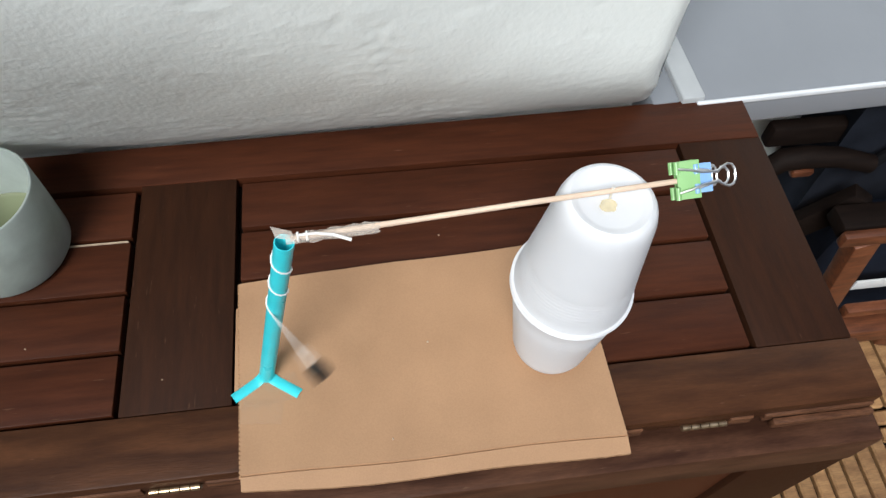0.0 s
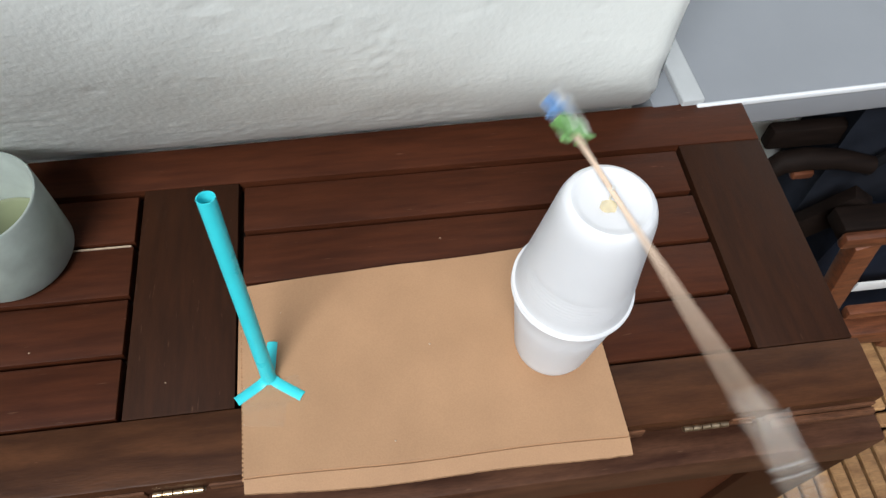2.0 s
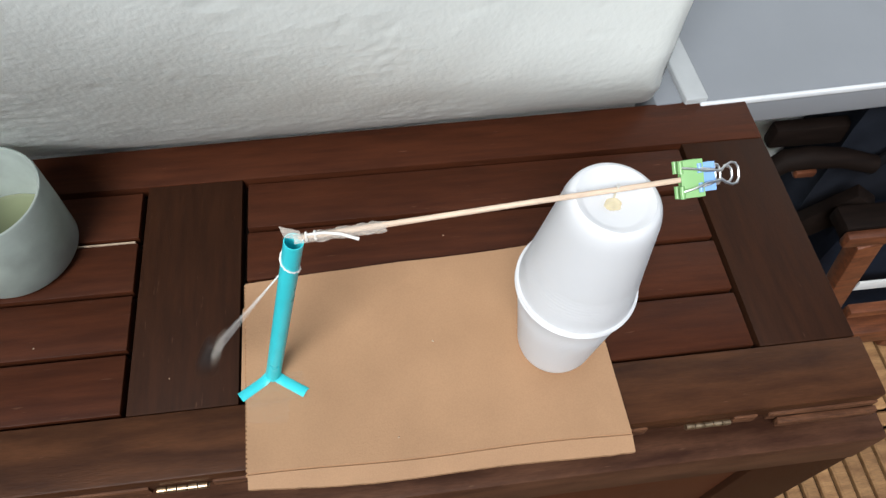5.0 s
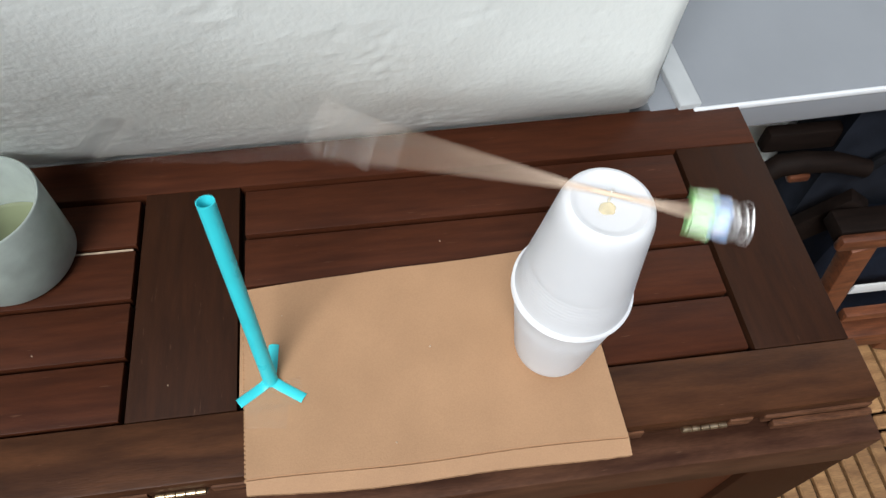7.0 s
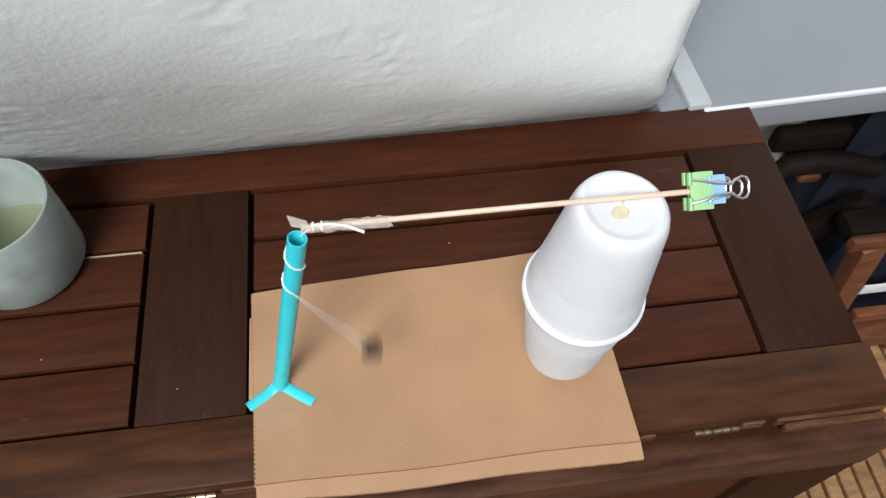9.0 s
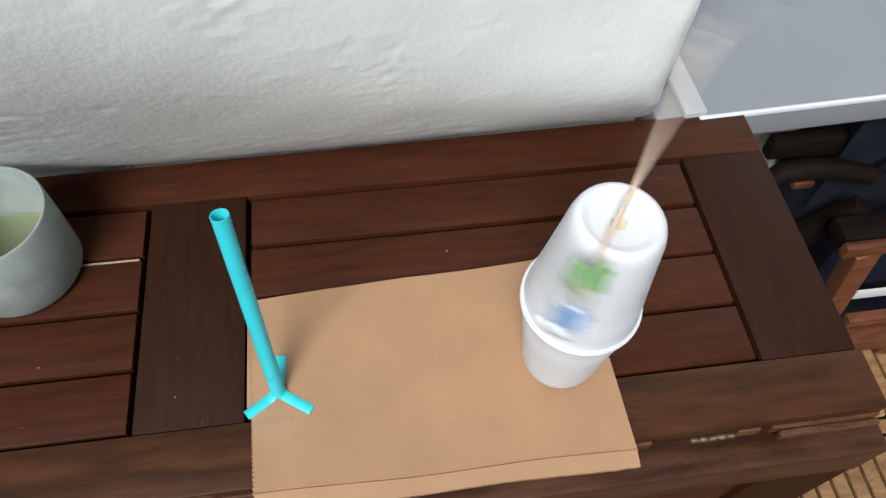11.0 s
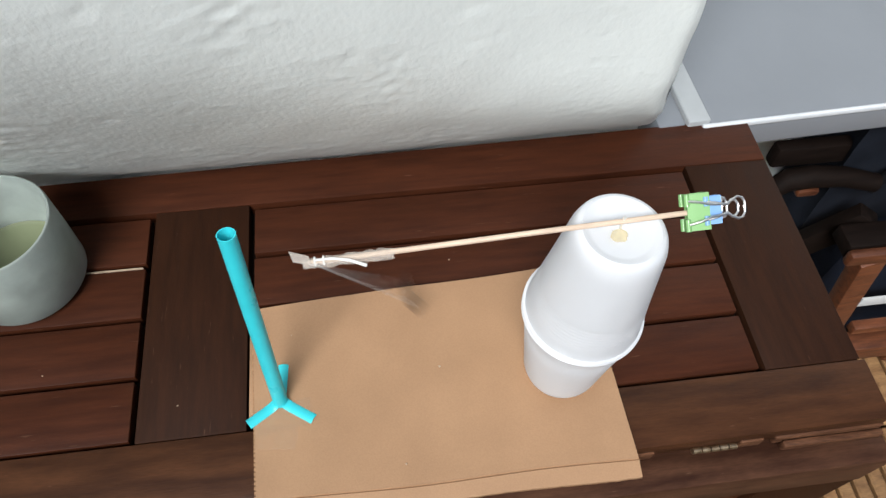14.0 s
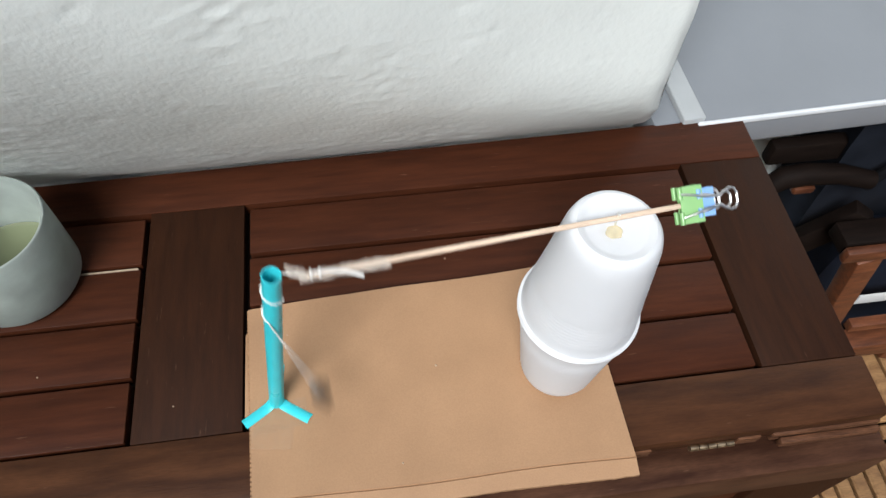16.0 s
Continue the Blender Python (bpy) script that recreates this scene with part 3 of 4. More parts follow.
def clip(e, name, mouth, wide, deep, high, mat, reach):
    """A binder clip: a folded spring-steel body with rolled lips at its mouth and two wire handles laid back over it."""
    t = 0.0005
    section = [(mouth, 0.0017), (mouth - deep * 0.55, high * 0.40), (mouth - deep, high * 0.5), (mouth - deep, -high * 0.5), (mouth - deep * 0.55, -high * 0.40), (mouth, -0.0017)]
    inner = [(x - (t if k in (0, 1, 4, 5) else -t * 1.2) * 0, z - math.copysign(t, z)) for k, (x, z) in enumerate(section)]
    inner[2] = (section[2][0] + t, inner[2][1])
    inner[3] = (section[3][0] + t, inner[3][1])
    bm = bmesh.new()
    sides = []
    for y in (-wide / 2, wide / 2):
        sides.append(([bm.verts.new((x, y, z)) for x, z in section], [bm.verts.new((x, y, z)) for x, z in inner]))
    (ao, ai), (bo, bi) = sides
    for k in range(5):
        bm.faces.new((ao[k], ao[k + 1], bo[k + 1], bo[k]))
        bm.faces.new((ai[k], ai[k + 1], bi[k + 1], bi[k]))
        bm.faces.new((ao[k], ao[k + 1], ai[k + 1], ai[k]))
        bm.faces.new((bo[k], bo[k + 1], bi[k + 1], bi[k]))
    bm.faces.new((ao[0], bo[0], bi[0], ai[0]))
    bm.faces.new((ao[5], bo[5], bi[5], ai[5]))
    roll = Matrix.Rotation(radians(-38), 4, "X")
    bm.transform(roll)
    body = part(name, bm, mat, e, name.split("_")[0] + " lacquered binder clip", local=True)
    for s in (1, -1):
        for y0, y1 in ((-wide / 2, -wide * 0.17), (wide * 0.17, wide / 2)):
            part("lip", tube([roll @ Vector((mouth + 0.0006, y0, s * 0.0028)), roll @ Vector((mouth + 0.0006, y1, s * 0.0028))], 0.0013, 12), mat, body, local=True)
        z0, z1 = s * 0.0028, s * (high * 0.5 + (0.0016 if s > 0 else 0.0008))
        far = mouth - reach - deep * 0.35 + (0.0 if s > 0 else 0.004)
        w = wide * 0.30
        pts = [(mouth + 0.0006, w * 1.25, z0), (mouth + 0.0002, w * 1.05, z0 + s * 0.0009), (mouth - deep * 0.5, w * 0.85, (z0 + z1) / 2 + s * 0.0012), (mouth - deep * 1.05, w * 0.55, z1), (mouth - reach * 0.78, w * 0.45, z1)]
        pts += [(mouth - reach * 0.90, w * 0.78, z1), (far + 0.0035, w * 0.98, z1), (far + 0.0012, w * 0.86, z1), (far, w * 0.45, z1), (far, 0, z1)]
        pts += [(x, -y, z) for x, y, z in reversed(pts[:-1])]
        part("wire_handle", tube([roll @ Vector(p) for p in pts], 0.00062, 8), CHROME, body, "bent nickel wire handle", local=True)
    return body


STRAW_R, STRAW_L = 0.0048, 0.1620
BASE = (0.0222, -0.1640, CARD_TOP)


def straw_post():
    e = thing("straw_post", BASE, "teal plastic drinking straw standing on three splayed cut strips", "straw")
    prof = [(STRAW_R, 0.0), (STRAW_R, STRAW_L), (STRAW_R - 0.0005, STRAW_L), (STRAW_R - 0.0005, 0.0)]
    bm = lathe(prof, 40, close=True)
    stalk = part("stalk", bm, STRAW, e, local=True)
    for deg, long in ((213, 0.0225), (-35, 0.0235), (85, 0.0235)):
        bm = bmesh.new()
        n, m = 10, 6
        rows = []
        for k in range(n + 1):
            u = k / n
            row = []
            for j in range(m + 1):
                s = (j / m - 0.5) * 2
                z = 0.0006 + 0.0030 * max(0, 1 - u * 3.5) ** 2 + 0.0013 * (1 - s * s) * (0.5 + 0.5 * u)
                row.append(((0.002 + long * u), s * 0.0034, z))
            rows.append(row)
        top = [[bm.verts.new(p) for p in row] for row in rows]
        low = [[bm.verts.new((x, y, z - 0.0005)) for x, y, z in row] for row in rows]
        for a, b, c, d in zip(top, top[1:], low, low[1:]):
            for j in range(m):
                bm.faces.new((a[j], a[j + 1], b[j + 1], b[j]))
                bm.faces.new((c[j], d[j], d[j + 1], c[j + 1]))
            for j in (0, m):
                bm.faces.new((a[j], b[j], d[j], c[j]))
        for i in (0, -1):
            for j in range(m):
                bm.faces.new((top[i][j], top[i][j + 1], low[i][j + 1], low[i][j]))
        bm.transform(Matrix.Rotation(radians(deg), 4, "Z"))
        part("foot_strip", bm, STRAW, e, "splayed strip cut from the straw", local=True)
    return e, stalk


def tape_patch():
    """Clear tape that holds the straw's feet on the cardboard."""
    e = thing("tape_patch", (0.022, -0.172, CARD_TOP), "clear sticky tape over the feet of the straw", "tape")
    for x0, x1, y0, y1, a in ((-0.018, 0.020, -0.012, 0.006, 8), (-0.014, 0.012, -0.024, -0.008, -6)):
        bm = slab(x0, x1, y0, y1, 0.0008, 0.0010, 0, turn=Matrix.Rotation(radians(a), 4, "Z"))
        part("strip", bm, TAPE_FLAT, e, local=True)
    return e


JAR_X, JAR_Y, JAR_R, JAR_H = -0.155, -0.047, 0.0410, 0.0675


def jar():
    e = thing("candle_glass", (JAR_X, JAR_Y, 0.0), "frosted greenish glass candle holder with old wax inside", "candle holder")
    r, h, w = JAR_R, JAR_H, 0.0026
    prof = [(0.0005, 0.0006), (r - 0.006, 0.0006), (r - 0.002, 0.0018), (r, 0.005), (r + 0.0004, h * 0.5), (r, h - 0.001), (r - 0.0008, h), (r - w + 0.0006, h), (r - w, h - 0.001), (r - w, 0.009), (r - 0.006, 0.006), (0.0005, 0.006)]
    part("glass", lathe(prof, 96, (JAR_X, JAR_Y, 0.0)), FROST, e)
    part("wax", lathe([(0.0005, 0.0065), (r - 0.0065, 0.0065), (r - w - 0.0006, 0.010), (r - w - 0.0006, 0.018), (r - 0.006, 0.0165), (0.0005, 0.0158)], 64, (JAR_X, JAR_Y, 0.0)), WAX, e, "dull green wax")
    part("wick", tube([(JAR_X, JAR_Y, 0.0155), (JAR_X + 0.0004, JAR_Y, 0.020), (JAR_X + 0.002, JAR_Y + 0.001, 0.0235)], 0.0008, 8), NUT, e, "burnt black wick")
    return e


# ---- things beside the chest ----


def folding_chair():
    e = thing("folding_chair", (0.70, 0.02, FLOOR_Z), "reddish brown wooden folding chair beside the chest", "chair")
    # seat top in the shaded tone, front edge in the lit red one
    part("seat_rail", slab(0.574, 0.95, -0.008, 0.022, -0.170, -0.150, 0.003), SHADED_WOOD, e)
    part("seat_edge", slab(0.571, 0.95, -0.020, -0.0085, -0.170, -0.151, 0.004), WOOD_RED, e)
    part("leg", beam((0.604, -0.010, -0.169), (0.695, -0.004, FLOOR_Z), 0.020, 0.028), WOOD_RED, e)
    part("leg", beam((0.92, 0.01, -0.172), (0.86, 0.02, FLOOR_Z), 0.022, 0.030), WOOD_RED, e)
    part("lower_rail", slab(0.700, 0.92, -0.006, 0.008, -0.388, -0.372, 0.002), WOOD_RED, e)
    part("foot_rail", slab(0.720, 0.95, 0.000, 0.030, -0.500, -0.462, 0.003), WOOD_RED, e)
    part("back_slat", slab(0.650, 0.95, 0.044, 0.060, -0.110, -0.090, 0.003), WOOD_RED, e)
    part("back_post", beam((0.612, 0.030, -0.150), (0.545, 0.062, -0.300), 0.018, 0.026), SHADED_WOOD, e)
    part("arm_rest", tube([(0.508, 0.060, -0.150), (0.509, 0.060, -0.128), (0.518, 0.060, -0.117), (0.540, 0.058, -0.112), (0.575, 0.056, -0.114), (0.612, 0.050, -0.122)], [0.010, 0.011, 0.012, 0.012, 0.011, 0.010], 12), SHADED_WOOD, e)
    # small red block stands in for the highlight on the arm rest
    part("brace", slab(0.538, 0.562, 0.056, 0.066, -0.146, -0.136, 0.003), WOOD_RED, e)
    part("top_board", slab(0.500, 0.590, 0.072, 0.088, -0.112, -0.084, 0.004), SHADED_WOOD, e)
    return e


def bag():
    e = thing("canvas_bag", (0.80, 0.09, FLOOR_Z), "dark navy canvas bag with a white card in its pocket", "bag")
    bm = bmesh.new()
    bmesh.ops.create_cube(bm, size=1.0)
    bmesh.ops.subdivide_edges(bm, edges=bm.edges[:], cuts=7, use_grid_fill=True)
    for v in bm.verts:
        p = v.co.copy()
        k = 1 + 0.09 * noise.noise(p * 4) - 0.16 * (p.z + 0.5) * abs(p.y)
        v.co = Vector((0.80 + p.x * 0.30 * k, 0.105 + p.y * 0.11 * k, FLOOR_Z + 0.166 + p.z * 0.33))
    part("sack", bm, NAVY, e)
    part("card", slab(0.715, 0.86, 0.026, 0.029, -0.372, -0.352, 0.0004), PAPER, e, "white card")
    return e


def strap():
    """A black bag hung under the sill, with a curved handle."""
    e = thing("shoulder_bag", (0.60, 0.10, -0.14), "slate blue fabric bag with a black curved strap", "bag")
    bm = bmesh.new()
    bmesh.ops.create_cube(bm, size=1.0)
    bmesh.ops.subdivide_edges(bm, edges=bm.edges[:], cuts=6, use_grid_fill=True)
    for v in bm.verts:
        p = v.co.copy()
        k = 1 + 0.12 * noise.noise(p * 3 + Vector((2, 2, 2)))
        v.co = Vector((0.745 + p.x * 0.33 * k, 0.104 + p.y * 0.075 * k, -0.160 + p.z * 0.220))
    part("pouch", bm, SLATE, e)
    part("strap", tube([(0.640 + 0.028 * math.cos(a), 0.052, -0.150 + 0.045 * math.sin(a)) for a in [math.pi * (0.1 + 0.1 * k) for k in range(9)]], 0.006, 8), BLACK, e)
    return e


def crumbs():
    spots = ((0.1465, -0.0657, -0.0012, 0.0009), (0.128, -0.152, CARD_TOP, 0.0011), (0.099, -0.2145, CARD_TOP, 0.0009), (-0.135, -0.125, -0.0012, 0.0008), (-0.045, -0.157, -0.0004, 0.0007), (0.03, -0.117, CARD_TOP, 0.0006))
    for x, y, z, r in spots:
        bm = bmesh.new()
        bmesh.ops.create_icosphere(bm, subdivisions=2, radius=r * 0.7)
        for v in bm.verts:
            v.co *= 1 + 0.4 * noise.noise(v.co * 900)
            v.co.z *= 0.6
        ob = tagged(part("crumb", bm, CRUMB), "tiny pale crumb lying on the surface", "crumb", "crumbs")
        ob.location = (x, y, z + r * 0.4)


# ---- thread and weight ----
THREAD_L, PIECES = 0.166, 60


def weight():
    e = thing("weight", (0.05, -0.16, 0.05), "small black steel nut wrapped in clear tape on a thread", "weight")
    bm = bmesh.new()
    n = 6
    for z, r in ((-0.0040, 0.0056), (-0.0032, 0.0064), (0.0032, 0.0064), (0.0040, 0.0056)):
        for k in range(n):
            bm.verts.new((r * math.cos(k * math.tau / n), z, r * math.sin(k * math.tau / n)))
    bm.verts.ensure_lookup_table()
    for i in range(3):
        for k in range(n):
            bm.faces.new([bm.verts[q] for q in (i * n + k, i * n + (k + 1) % n, (i + 1) * n + (k + 1) % n, (i + 1) * n + k)])
    bm.faces.new([bm.verts[k] for k in range(n)])
    bm.faces.new([bm.verts[3 * n + k] for k in range(n)])
    part("nut", bm, NUT, e, "blackened steel nut", smooth=False, local=True)
    bm = bmesh.new()
    rows = []
    for k in range(7):
        u = k / 6
        rows.append([bm.verts.new((-0.006 - 0.012 * u, s * (0.0044 - 0.0012 * u), 0.0012 * math.sin(u * 5 + s))) for s in (-1, 0, 1)])
    for a, b in zip(rows, rows[1:]):
        for j in range(2):
            bm.faces.new((a[j], a[j + 1], b[j + 1], b[j]))
    bmesh.ops.solidify(bm, geom=bm.faces[:], thickness=0.0003)
    part("tape_tag", bm, TAPE, e, "flag of clear tape", local=True)
    return e


def thread_pieces():
    bm = tube([(-0.00035, 0, 0), (THREAD_L / PIECES + 0.00035, 0, 0)], 0.00046, 6)
    first = tagged(part("thread_piece", bm, THREAD), "white cotton thread tied to the skewer tip", "thread", "thread")
    return [first] + [copy_thing(first, Matrix()) for _ in range(PIECES - 1)]


# ---- build ----
plaster_wall()
sill()
low_wall()
deck = floor()
chest()
cardboard()
cups()
pivot()
ARM, BLUE_CLIP = skewer_arm()
POST, STALK = straw_post()
tape_patch()
jar()
folding_chair()
bag()
strap()
crumbs()
BOB = weight()
PIECE = thread_pieces()
deck_planks(deck)

# ---- what moves ----
# seconds and the arm's heading; the straw's lean; the thread's winding angle and drop
ARM_ROWS = [(0, 184.0), (0.5, 184.2), (1, 184.1), (1.5, 183.9), (1.6, 184.0), (1.7, 186.9), (1.8, 212.6), (1.9, 257.1), (2, 284.6), (2.1, 302.1), (2.2, 325.6),
    (2.3, 9.9), (2.4, 53.6), (2.5, 78.6), (2.6, 111.3), (2.7, 155.1), (2.8, 190.9), (2.9, 196.3), (3, 189.2), (3.1, 177.7), (3.2, 174.1), (3.3, 182.5), (3.4, 186.3),
    (3.5, 190.0), (3.6, 177.7), (3.7, 174.8), (3.8, 183.2), (3.9, 188.2), (4, 180.5), (4.1, 179.2), (4.2, 182.2), (6.3, 300.1), (6.4, 313.9), (6.5, 331.3), (6.6, 16.0),
    (6.7, 67.6), (6.8, 94.8), (6.9, 120.5), (7, 157.4), (7.1, 194.4), (7.2, 195.1), (7.3, 183.8), (7.4, 180.1), (7.5, 174.9), (7.6, 182.2), (7.7, 186.2), (7.8, 186.3),
    (7.9, 176.9), (8, 174.7), (8.1, 184.4), (8.2, 185.1), (8.3, 178.9), (8.4, 179.1), (8.5, 179.7), (8.6, 179.7), (8.7, 181.7), (8.8, 181.3), (8.9, 180.5), (9, 179.8),
    (9.1, 181.4), (9.2, 181.0), (11.3, 155.7), (11.4, 196.1), (11.5, 188.5), (11.6, 182.2), (11.7, 181.2), (11.8, 176.9), (11.9, 181.1), (12, 184.1), (12.1, 184.3),
    (12.2, 178.5), (12.3, 179.5), (12.4, 182.9), (12.5, 181.7), (12.6, 181.4), (12.7, 181.9), (12.8, 182.0), (13, 181.8), (13.5, 181.3), (13.6, 182.8), (13.7, 183.1),
    (13.8, 183.0), (13.9, 183.0), (14, 182.3), (14.1, 184.7), (14.2, 208.3), (14.3, 255.2), (14.4, 274.5), (14.5, 295.3), (14.7, 324.3), (14.8, 10.0), (14.9, 54.5),
    (15.1, 105.3), (15.2, 132.1), (15.3, 167.7), (15.4, 194.4), (15.5, 188.8), (15.6, 188.3), (15.8, 176.9), (16, 185.4)]
STALK_ROWS = [(0, 0.215, -0.008), (0.5, 0.220, -0.008), (1, 0.217, -0.007), (1.5, 0.214, 0.015), (1.6, 0.214, 0.015), (1.7, 0.109, 0.072), (1.8, -0.015, 0.219),
    (1.9, -0.043, 0.228), (2, -0.019, 0.180), (2.1, -0.014, 0.183), (2.2, -0.020, 0.185), (2.5, -0.019, 0.184), (2.7, -0.019, 0.172), (2.8, -0.011, 0.086), (2.9, 0.245, -0.190),
    (3, 0.231, -0.080), (3.1, 0.204, 0.091), (3.2, 0.194, 0.164), (3.3, 0.200, 0.008), (3.4, 0.219, -0.077), (3.5, 0.268, -0.100), (3.6, 0.222, 0.110), (3.7, 0.206, 0.129),
    (3.8, 0.219, -0.012), (3.9, 0.249, -0.075), (4, 0.220, 0.033), (4.1, 0.219, 0.041), (4.2, 0.218, -0.006), (6.3, -0.024, 0.184), (6.4, -0.034, 0.175), (6.5, -0.035, 0.180),
    (7, -0.031, 0.181), (7.1, 0.015, 0.041), (7.2, 0.243, -0.173), (7.3, 0.219, -0.023), (7.4, 0.207, 0.046), (7.5, 0.188, 0.148), (7.6, 0.199, 0.031), (7.7, 0.218, -0.067),
    (7.8, 0.229, -0.065), (7.9, 0.209, 0.123), (8, 0.205, 0.117), (8.1, 0.215, -0.025), (8.2, 0.219, -0.036), (8.3, 0.214, 0.043), (8.4, 0.213, 0.043), (8.5, 0.209, 0.042),
    (8.6, 0.205, 0.038), (8.7, 0.203, 0.001), (8.8, 0.203, 0.012), (8.9, 0.203, 0.024), (9, 0.207, 0.039), (9.1, 0.209, 0.007), (9.2, 0.209, -0.002), (11.3, -0.025, 0.176),
    (11.4, 0.196, -0.150), (11.5, 0.211, -0.091), (11.6, 0.183, 0.023), (11.7, 0.181, 0.031), (11.8, 0.154, 0.114), (11.9, 0.148, 0.041), (12, 0.165, -0.048),
    (12.1, 0.203, -0.012), (12.2, 0.178, 0.100), (12.3, 0.168, 0.072), (12.4, 0.173, -0.013), (12.5, 0.181, 0.035), (12.6, 0.180, 0.036), (12.7, 0.164, 0.017),
    (12.8, 0.167, 0.029), (12.9, 0.175, 0.027), (13, 0.172, 0.019), (13.1, 0.166, 0.004), (13.2, 0.161, 0.016), (13.3, 0.149, 0.027), (13.4, 0.157, 0.028), (13.5, 0.157, 0.024),
    (13.6, 0.156, 0.005), (13.7, 0.095, 0.037), (13.8, 0.033, 0.114), (13.9, 0.009, 0.142), (14, -0.003, 0.150), (14.5, -0.019, 0.149), (15, -0.026, 0.148),
    (15.3, -0.026, 0.149), (15.4, 0.180, -0.122), (15.5, 0.175, -0.080), (15.6, 0.165, -0.015), (15.7, 0.143, 0.043), (15.8, 0.109, 0.088), (15.9, 0.127, 0.034),
    (16, 0.146, -0.015)]
THREAD_ROWS = [(0, 1034, 51), (0.1, 978, 52), (0.2, 880, 58), (0.3, 784, 54), (0.4, 714, 54), (0.5, 650, 59), (0.6, 586, 50), (0.7, 537, 58), (0.8, 448, 66),
    (0.9, 388, 58), (1, 335, 61), (1.1, 271, 66), (1.2, 215, 58), (1.3, 174, 62), (1.4, 100, 22), (1.5, 56, 61), (1.6, 19, 62), (1.7, -24, 70), (1.8, -72, 22),
    (1.9, -74, 22), (2, -66, 22), (2.1, -48, 22), (2.2, -27, 22), (2.3, 12, 22), (2.4, 50, 22), (2.5, 74, 22), (2.6, 102, 22), (2.7, 145, 22), (2.8, 172, 66),
    (2.9, 258, 22), (3, 340, 22), (3.1, 400, 22), (3.2, 520, 22), (3.3, 578, 6), (3.4, 645, 22), (3.5, 727, 29), (3.6, 793, 46), (3.7, 888, 26), (3.8, 962, 18),
    (3.9, 1060, 14), (4, 1144, 49), (4.1, 1250, 55), (4.2, 1279, 55), (6.3, -60, 22), (6.4, -36, 22), (6.5, -20, 22), (6.6, 20, 22), (6.7, 64, 22), (6.8, 88, 22),
    (6.9, 112, 22), (7, 148, 22), (7.1, 192, 22), (7.2, 262, 22), (7.3, 338, 22), (7.4, 393, 22), (7.5, 500, 45), (7.6, 586, 2), (7.7, 645, 22), (7.8, 725, 38),
    (7.9, 793, 30), (8, 876, 39), (8.1, 1020, 26), (8.2, 1070, 10), (8.3, 1153, 58), (8.4, 1282, 6), (8.5, 1163, 67), (8.6, 1039, 46), (8.7, 973, 66), (8.8, 874, 62),
    (8.9, 788, 62), (9, 720, 65), (9.1, 656, 66), (9.2, 575, 62), (11.3, 160, 22), (11.4, 256, 22), (11.5, 334, 37), (11.6, 361, 26), (11.7, 409, 46), (11.8, 552, 34),
    (11.9, 578, 18), (12, 655, 73), (12.1, 753, 50), (12.2, 801, 38), (12.3, 932, 58), (12.4, 1060, 72), (12.5, 1168, 73), (12.6, 1110, 80), (12.7, 946, 66),
    (12.8, 876, 70), (12.9, 769, 74), (13, 697, 77), (13.1, 605, 74), (13.2, 542, 66), (13.3, 466, 70), (13.4, 398, 66), (13.5, 344, 71), (13.6, 280, 74), (13.7, 224, 66),
    (13.8, 179, 70), (13.9, 100, 22), (14, 50, 63), (14.1, 8, 62), (14.2, -10, 78), (14.3, -72, 22), (14.4, -70, 22), (14.5, -56, 22), (14.6, -42, 22), (14.7, -27, 22),
    (14.8, 12, 22), (14.9, 52, 22), (15, 76, 22), (15.1, 100, 22), (15.2, 125, 22), (15.3, 160, 22), (15.4, 256, 22), (15.5, 327, 41), (15.6, 357, 38), (15.7, 395, 22),
    (15.8, 544, 38), (15.9, 600, 40), (16, 696, 77)]


def unwrapped(rows):
    """Angles that go on past a full turn instead of jumping back."""
    out, turn, last = [], 0, rows[0][1]
    for t, a in rows:
        if a - last < -180:
            turn += 360
        last = a
        out.append((t, a + turn))
    return out


def glide(rows, t):
    """The values at t seconds on a smooth line through the rows, without overshoot."""
    if t <= rows[0][0]:
        return list(rows[0][1:])
    if t >= rows[-1][0]:
        return list(rows[-1][1:])
    i = max(k for k in range(len(rows) - 1) if rows[k][0] <= t)
    a, b = rows[i], rows[i + 1]
    h = b[0] - a[0]
    u = (t - a[0]) / h
    out = []
    for c in range(1, len(a)):
        d = (b[c] - a[c]) / h
        slopes = []
        for p, q, r in ((i - 1, i, i + 1), (i, i + 1, i + 2)):
            if p < 0 or r >= len(rows):
                slopes.append(d)
                continue
            d0 = (rows[q][c] - rows[p][c]) / (rows[q][0] - rows[p][0])
            d1 = (rows[r][c] - rows[q][c]) / (rows[r][0] - rows[q][0])
            slopes.append(2 * d0 * d1 / (d0 + d1) if d0 * d1 > 0 else 0.0)
        out.append((2 * u ** 3 - 3 * u ** 2 + 1) * a[c] + (u ** 3 - 2 * u ** 2 + u) * h * slopes[0] + (3 * u ** 2 - 2 * u ** 3) * b[c] + (u ** 3 - u ** 2) * h * slopes[1])
    return out


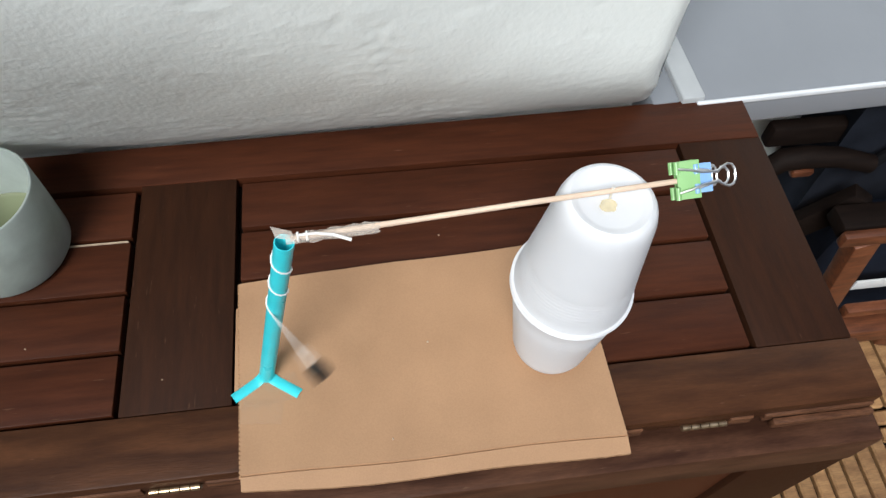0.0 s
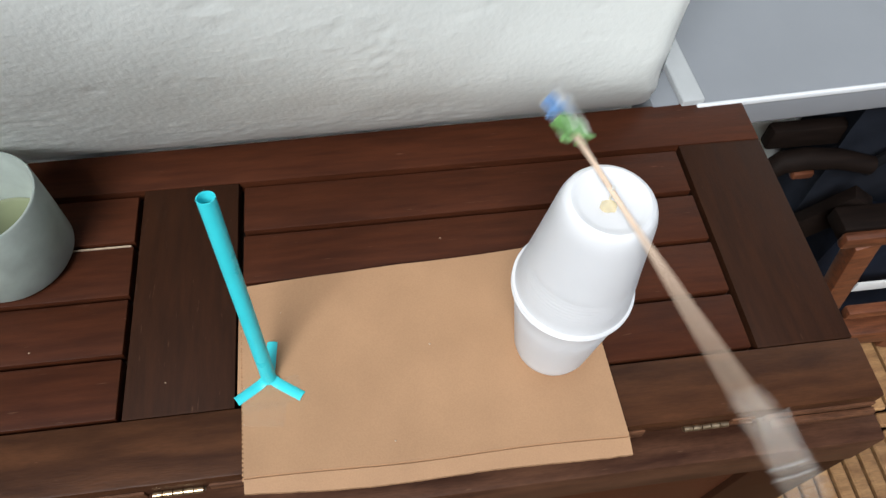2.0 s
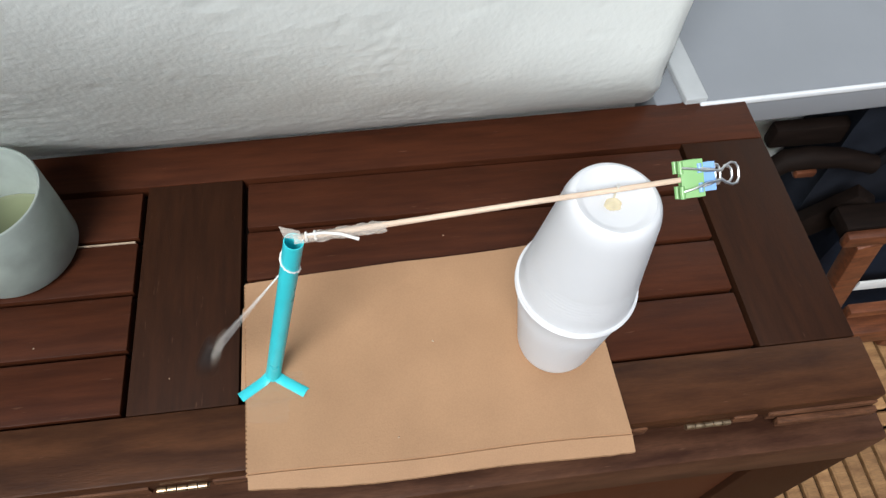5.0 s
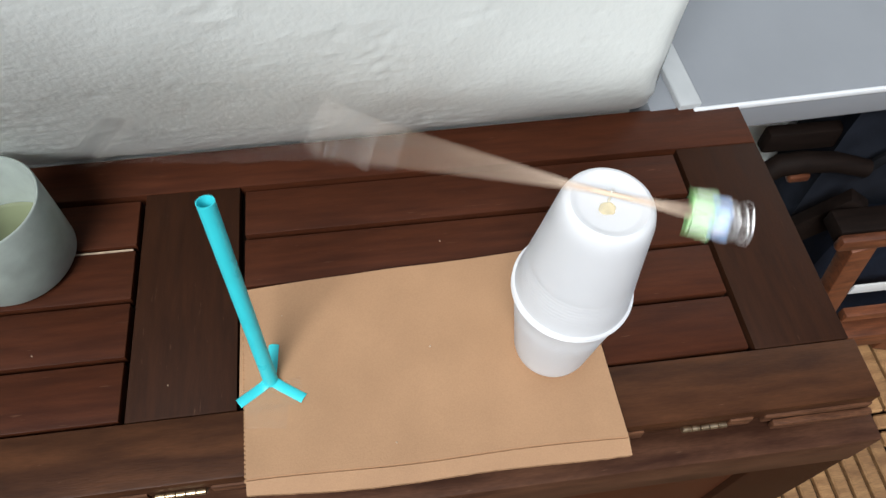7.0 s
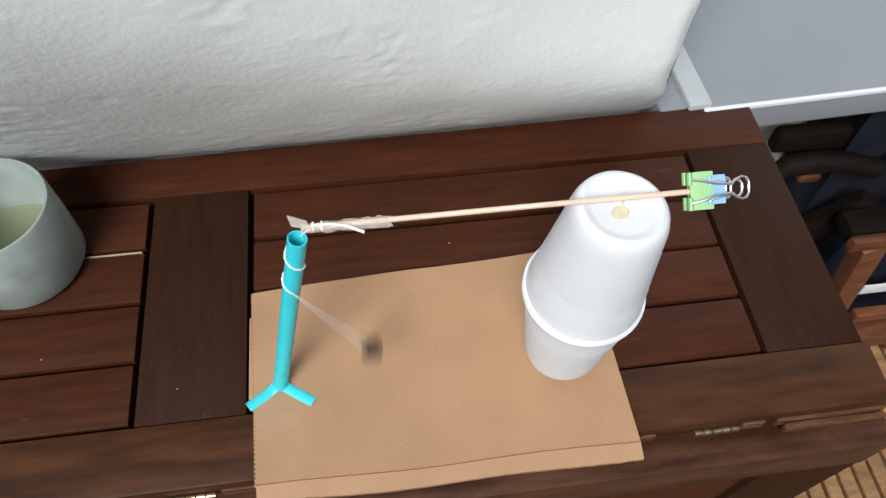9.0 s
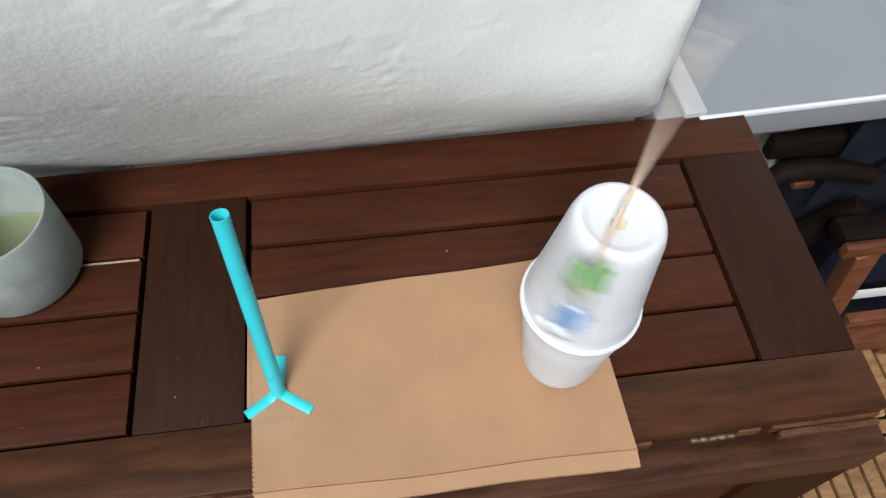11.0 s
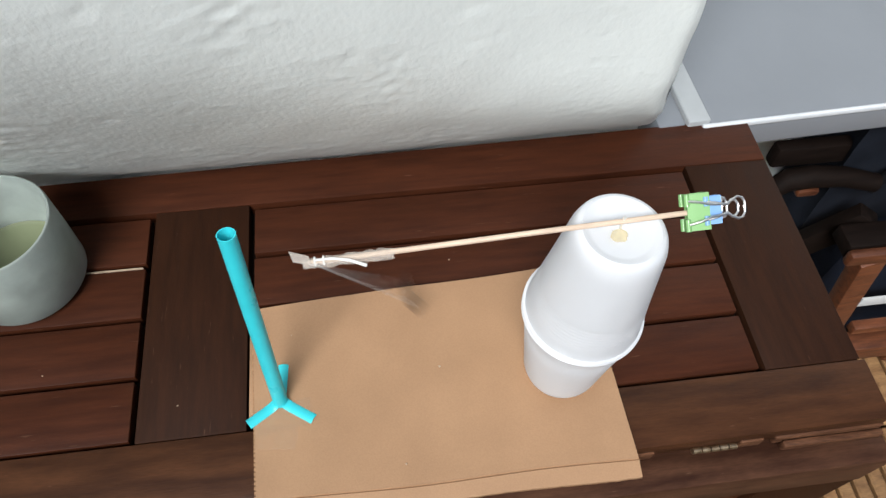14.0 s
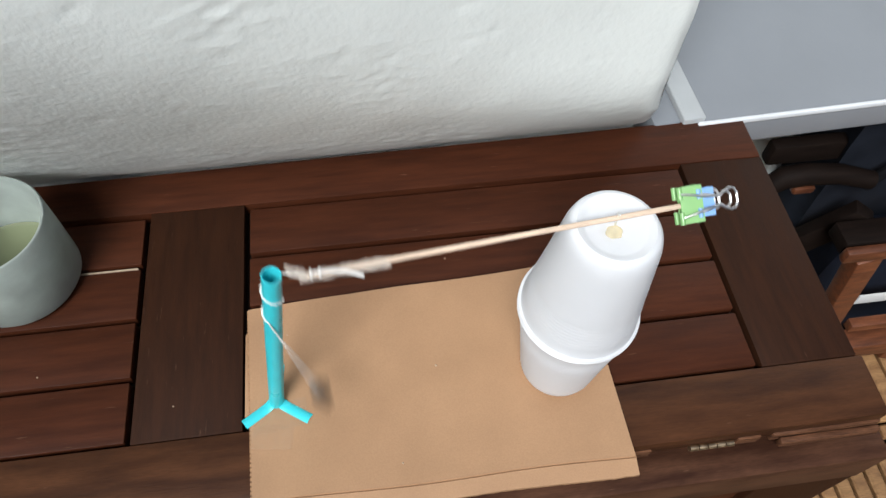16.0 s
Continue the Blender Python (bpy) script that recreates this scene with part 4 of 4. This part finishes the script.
def full_rows(rows, angle=False):
    """The seen rows, and the same cycle carried across the two stretches between them."""
    first = [r for r in rows if r[0] < 5]
    second = [r for r in rows if 5 < r[0] < 10]
    third = [r for r in rows if r[0] > 10]
    if angle:
        first, second, third = unwrapped(first), unwrapped(second), unwrapped(third)
        second = [(t, a + 360) for t, a in second]
        third = [(t, a + 1080) for t, a in third]
    bridge_a = [(4.35 + 0.1 * k, *glide(first, 0.104 * k)) for k in range(19)]
    bridge_b = [(9.3 + 0.1 * k, *glide(first, 0.7 + 0.1 * k)) for k in range(20)]
    if angle:
        bridge_a = [(t, a + 360) for t, a in bridge_a]
        bridge_b = [(t, a + 720) for t, a in bridge_b]
    return first + bridge_a + second + bridge_b + third


def thread_line(tip, axis, phi, drop):
    """The thread from the tip: wound down the straw while phi has passed it, then straight out to the weight."""
    start, pitch, r = 0.006, 0.022, STRAW_R + 0.0006
    base = Vector(BASE)
    top = base + axis * (STRAW_L - start)
    beta = math.degrees(math.atan2(top.y - tip.y, top.x - tip.x)) % 360
    psi = phi - beta

    def way(a):
        return Vector((math.cos(radians(a)), math.sin(radians(a)), 0.0))

    out = way(phi) * math.cos(radians(drop)) - Vector((0, 0, math.sin(radians(drop))))
    if psi <= 0:
        return [tip, tip + out * THREAD_L]
    pts = [tip]
    n = max(2, int(psi / 15))
    for k in range(n + 1):
        a = psi * k / n
        pts.append(base + axis * (STRAW_L - start - pitch * a / 360) + way(beta - 90 + a) * r)
    used = sum((b - a).length for a, b in zip(pts, pts[1:]))
    pts.append(pts[-1] + out * max(THREAD_L - used, 0.008))
    return pts


def even(pts, n):
    """n + 1 points at even steps along a line."""
    lengths = [0.0]
    for a, b in zip(pts, pts[1:]):
        lengths.append(lengths[-1] + (b - a).length)
    out, i = [], 0
    for k in range(n + 1):
        s = lengths[-1] * k / n
        while i < len(pts) - 2 and lengths[i + 1] < s:
            i += 1
        f = (s - lengths[i]) / max(1e-9, lengths[i + 1] - lengths[i])
        out.append(pts[i].lerp(pts[i + 1], min(1, f)))
    return out


def along(a, b):
    """A pose at a whose x axis points to b."""
    return Matrix.Translation(a) @ (b - a).to_track_quat("X", "Z").to_matrix().to_4x4()


def motions():
    arm, stalk, thread = full_rows(ARM_ROWS, True), full_rows(STALK_ROWS), full_rows(THREAD_ROWS)
    arm_rows, stalk_rows, bob_rows, clip_rows = [], [], [], []
    piece_rows = [[] for _ in PIECE]
    for k in range(16 * FPS + 1):
        t = k / FPS
        (deg,), (ax, ay), (phi, drop) = glide(arm, t), glide(stalk, t), glide(thread, t)
        rate = (glide(arm, t + 0.05)[0] - glide(arm, t - 0.05)[0]) / 0.1
        slide = 0.0065 * min(1.0, max(0.0, (rate - 110) / 150))
        m = pose(PIVOT[0], PIVOT[1], ARM_Z, 0, 0, deg) @ Matrix.Translation((-slide, 0, 0))
        arm_rows.append((t, m))
        # the loose blue clip is flung outwards on its handles while the arm spins
        flung = 0.020 * min(1.0, max(0.0, (rate - 110) / 150)) * (0.5 + 0.5 * math.cos(radians(deg)))
        clip_rows.append((t, Matrix.Translation((-flung, 0, 0))))
        axis = Vector((ax, ay, math.sqrt(1 - ax * ax - ay * ay)))
        stalk_rows.append((t, Vector((0, 0, 1)).rotation_difference(axis).to_matrix().to_4x4()))
        pts = even(thread_line(m @ Vector((TIP - 0.002, 0, -0.0012)), axis, phi, drop), PIECES)
        for rows, a, b in zip(piece_rows, pts, pts[1:]):
            rows.append((t, along(a, b)))
        way = (pts[-1] - pts[-2]).normalized()
        bob_rows.append((t, along(pts[-1] + way * 0.005, pts[-1] + way * 0.02)))
    walk(ARM, arm_rows)
    walk(BLUE_CLIP, clip_rows)
    walk(STALK, stalk_rows)
    walk(BOB, bob_rows)
    for piece, rows in zip(PIECE, piece_rows):
        walk(piece, rows)


motions()
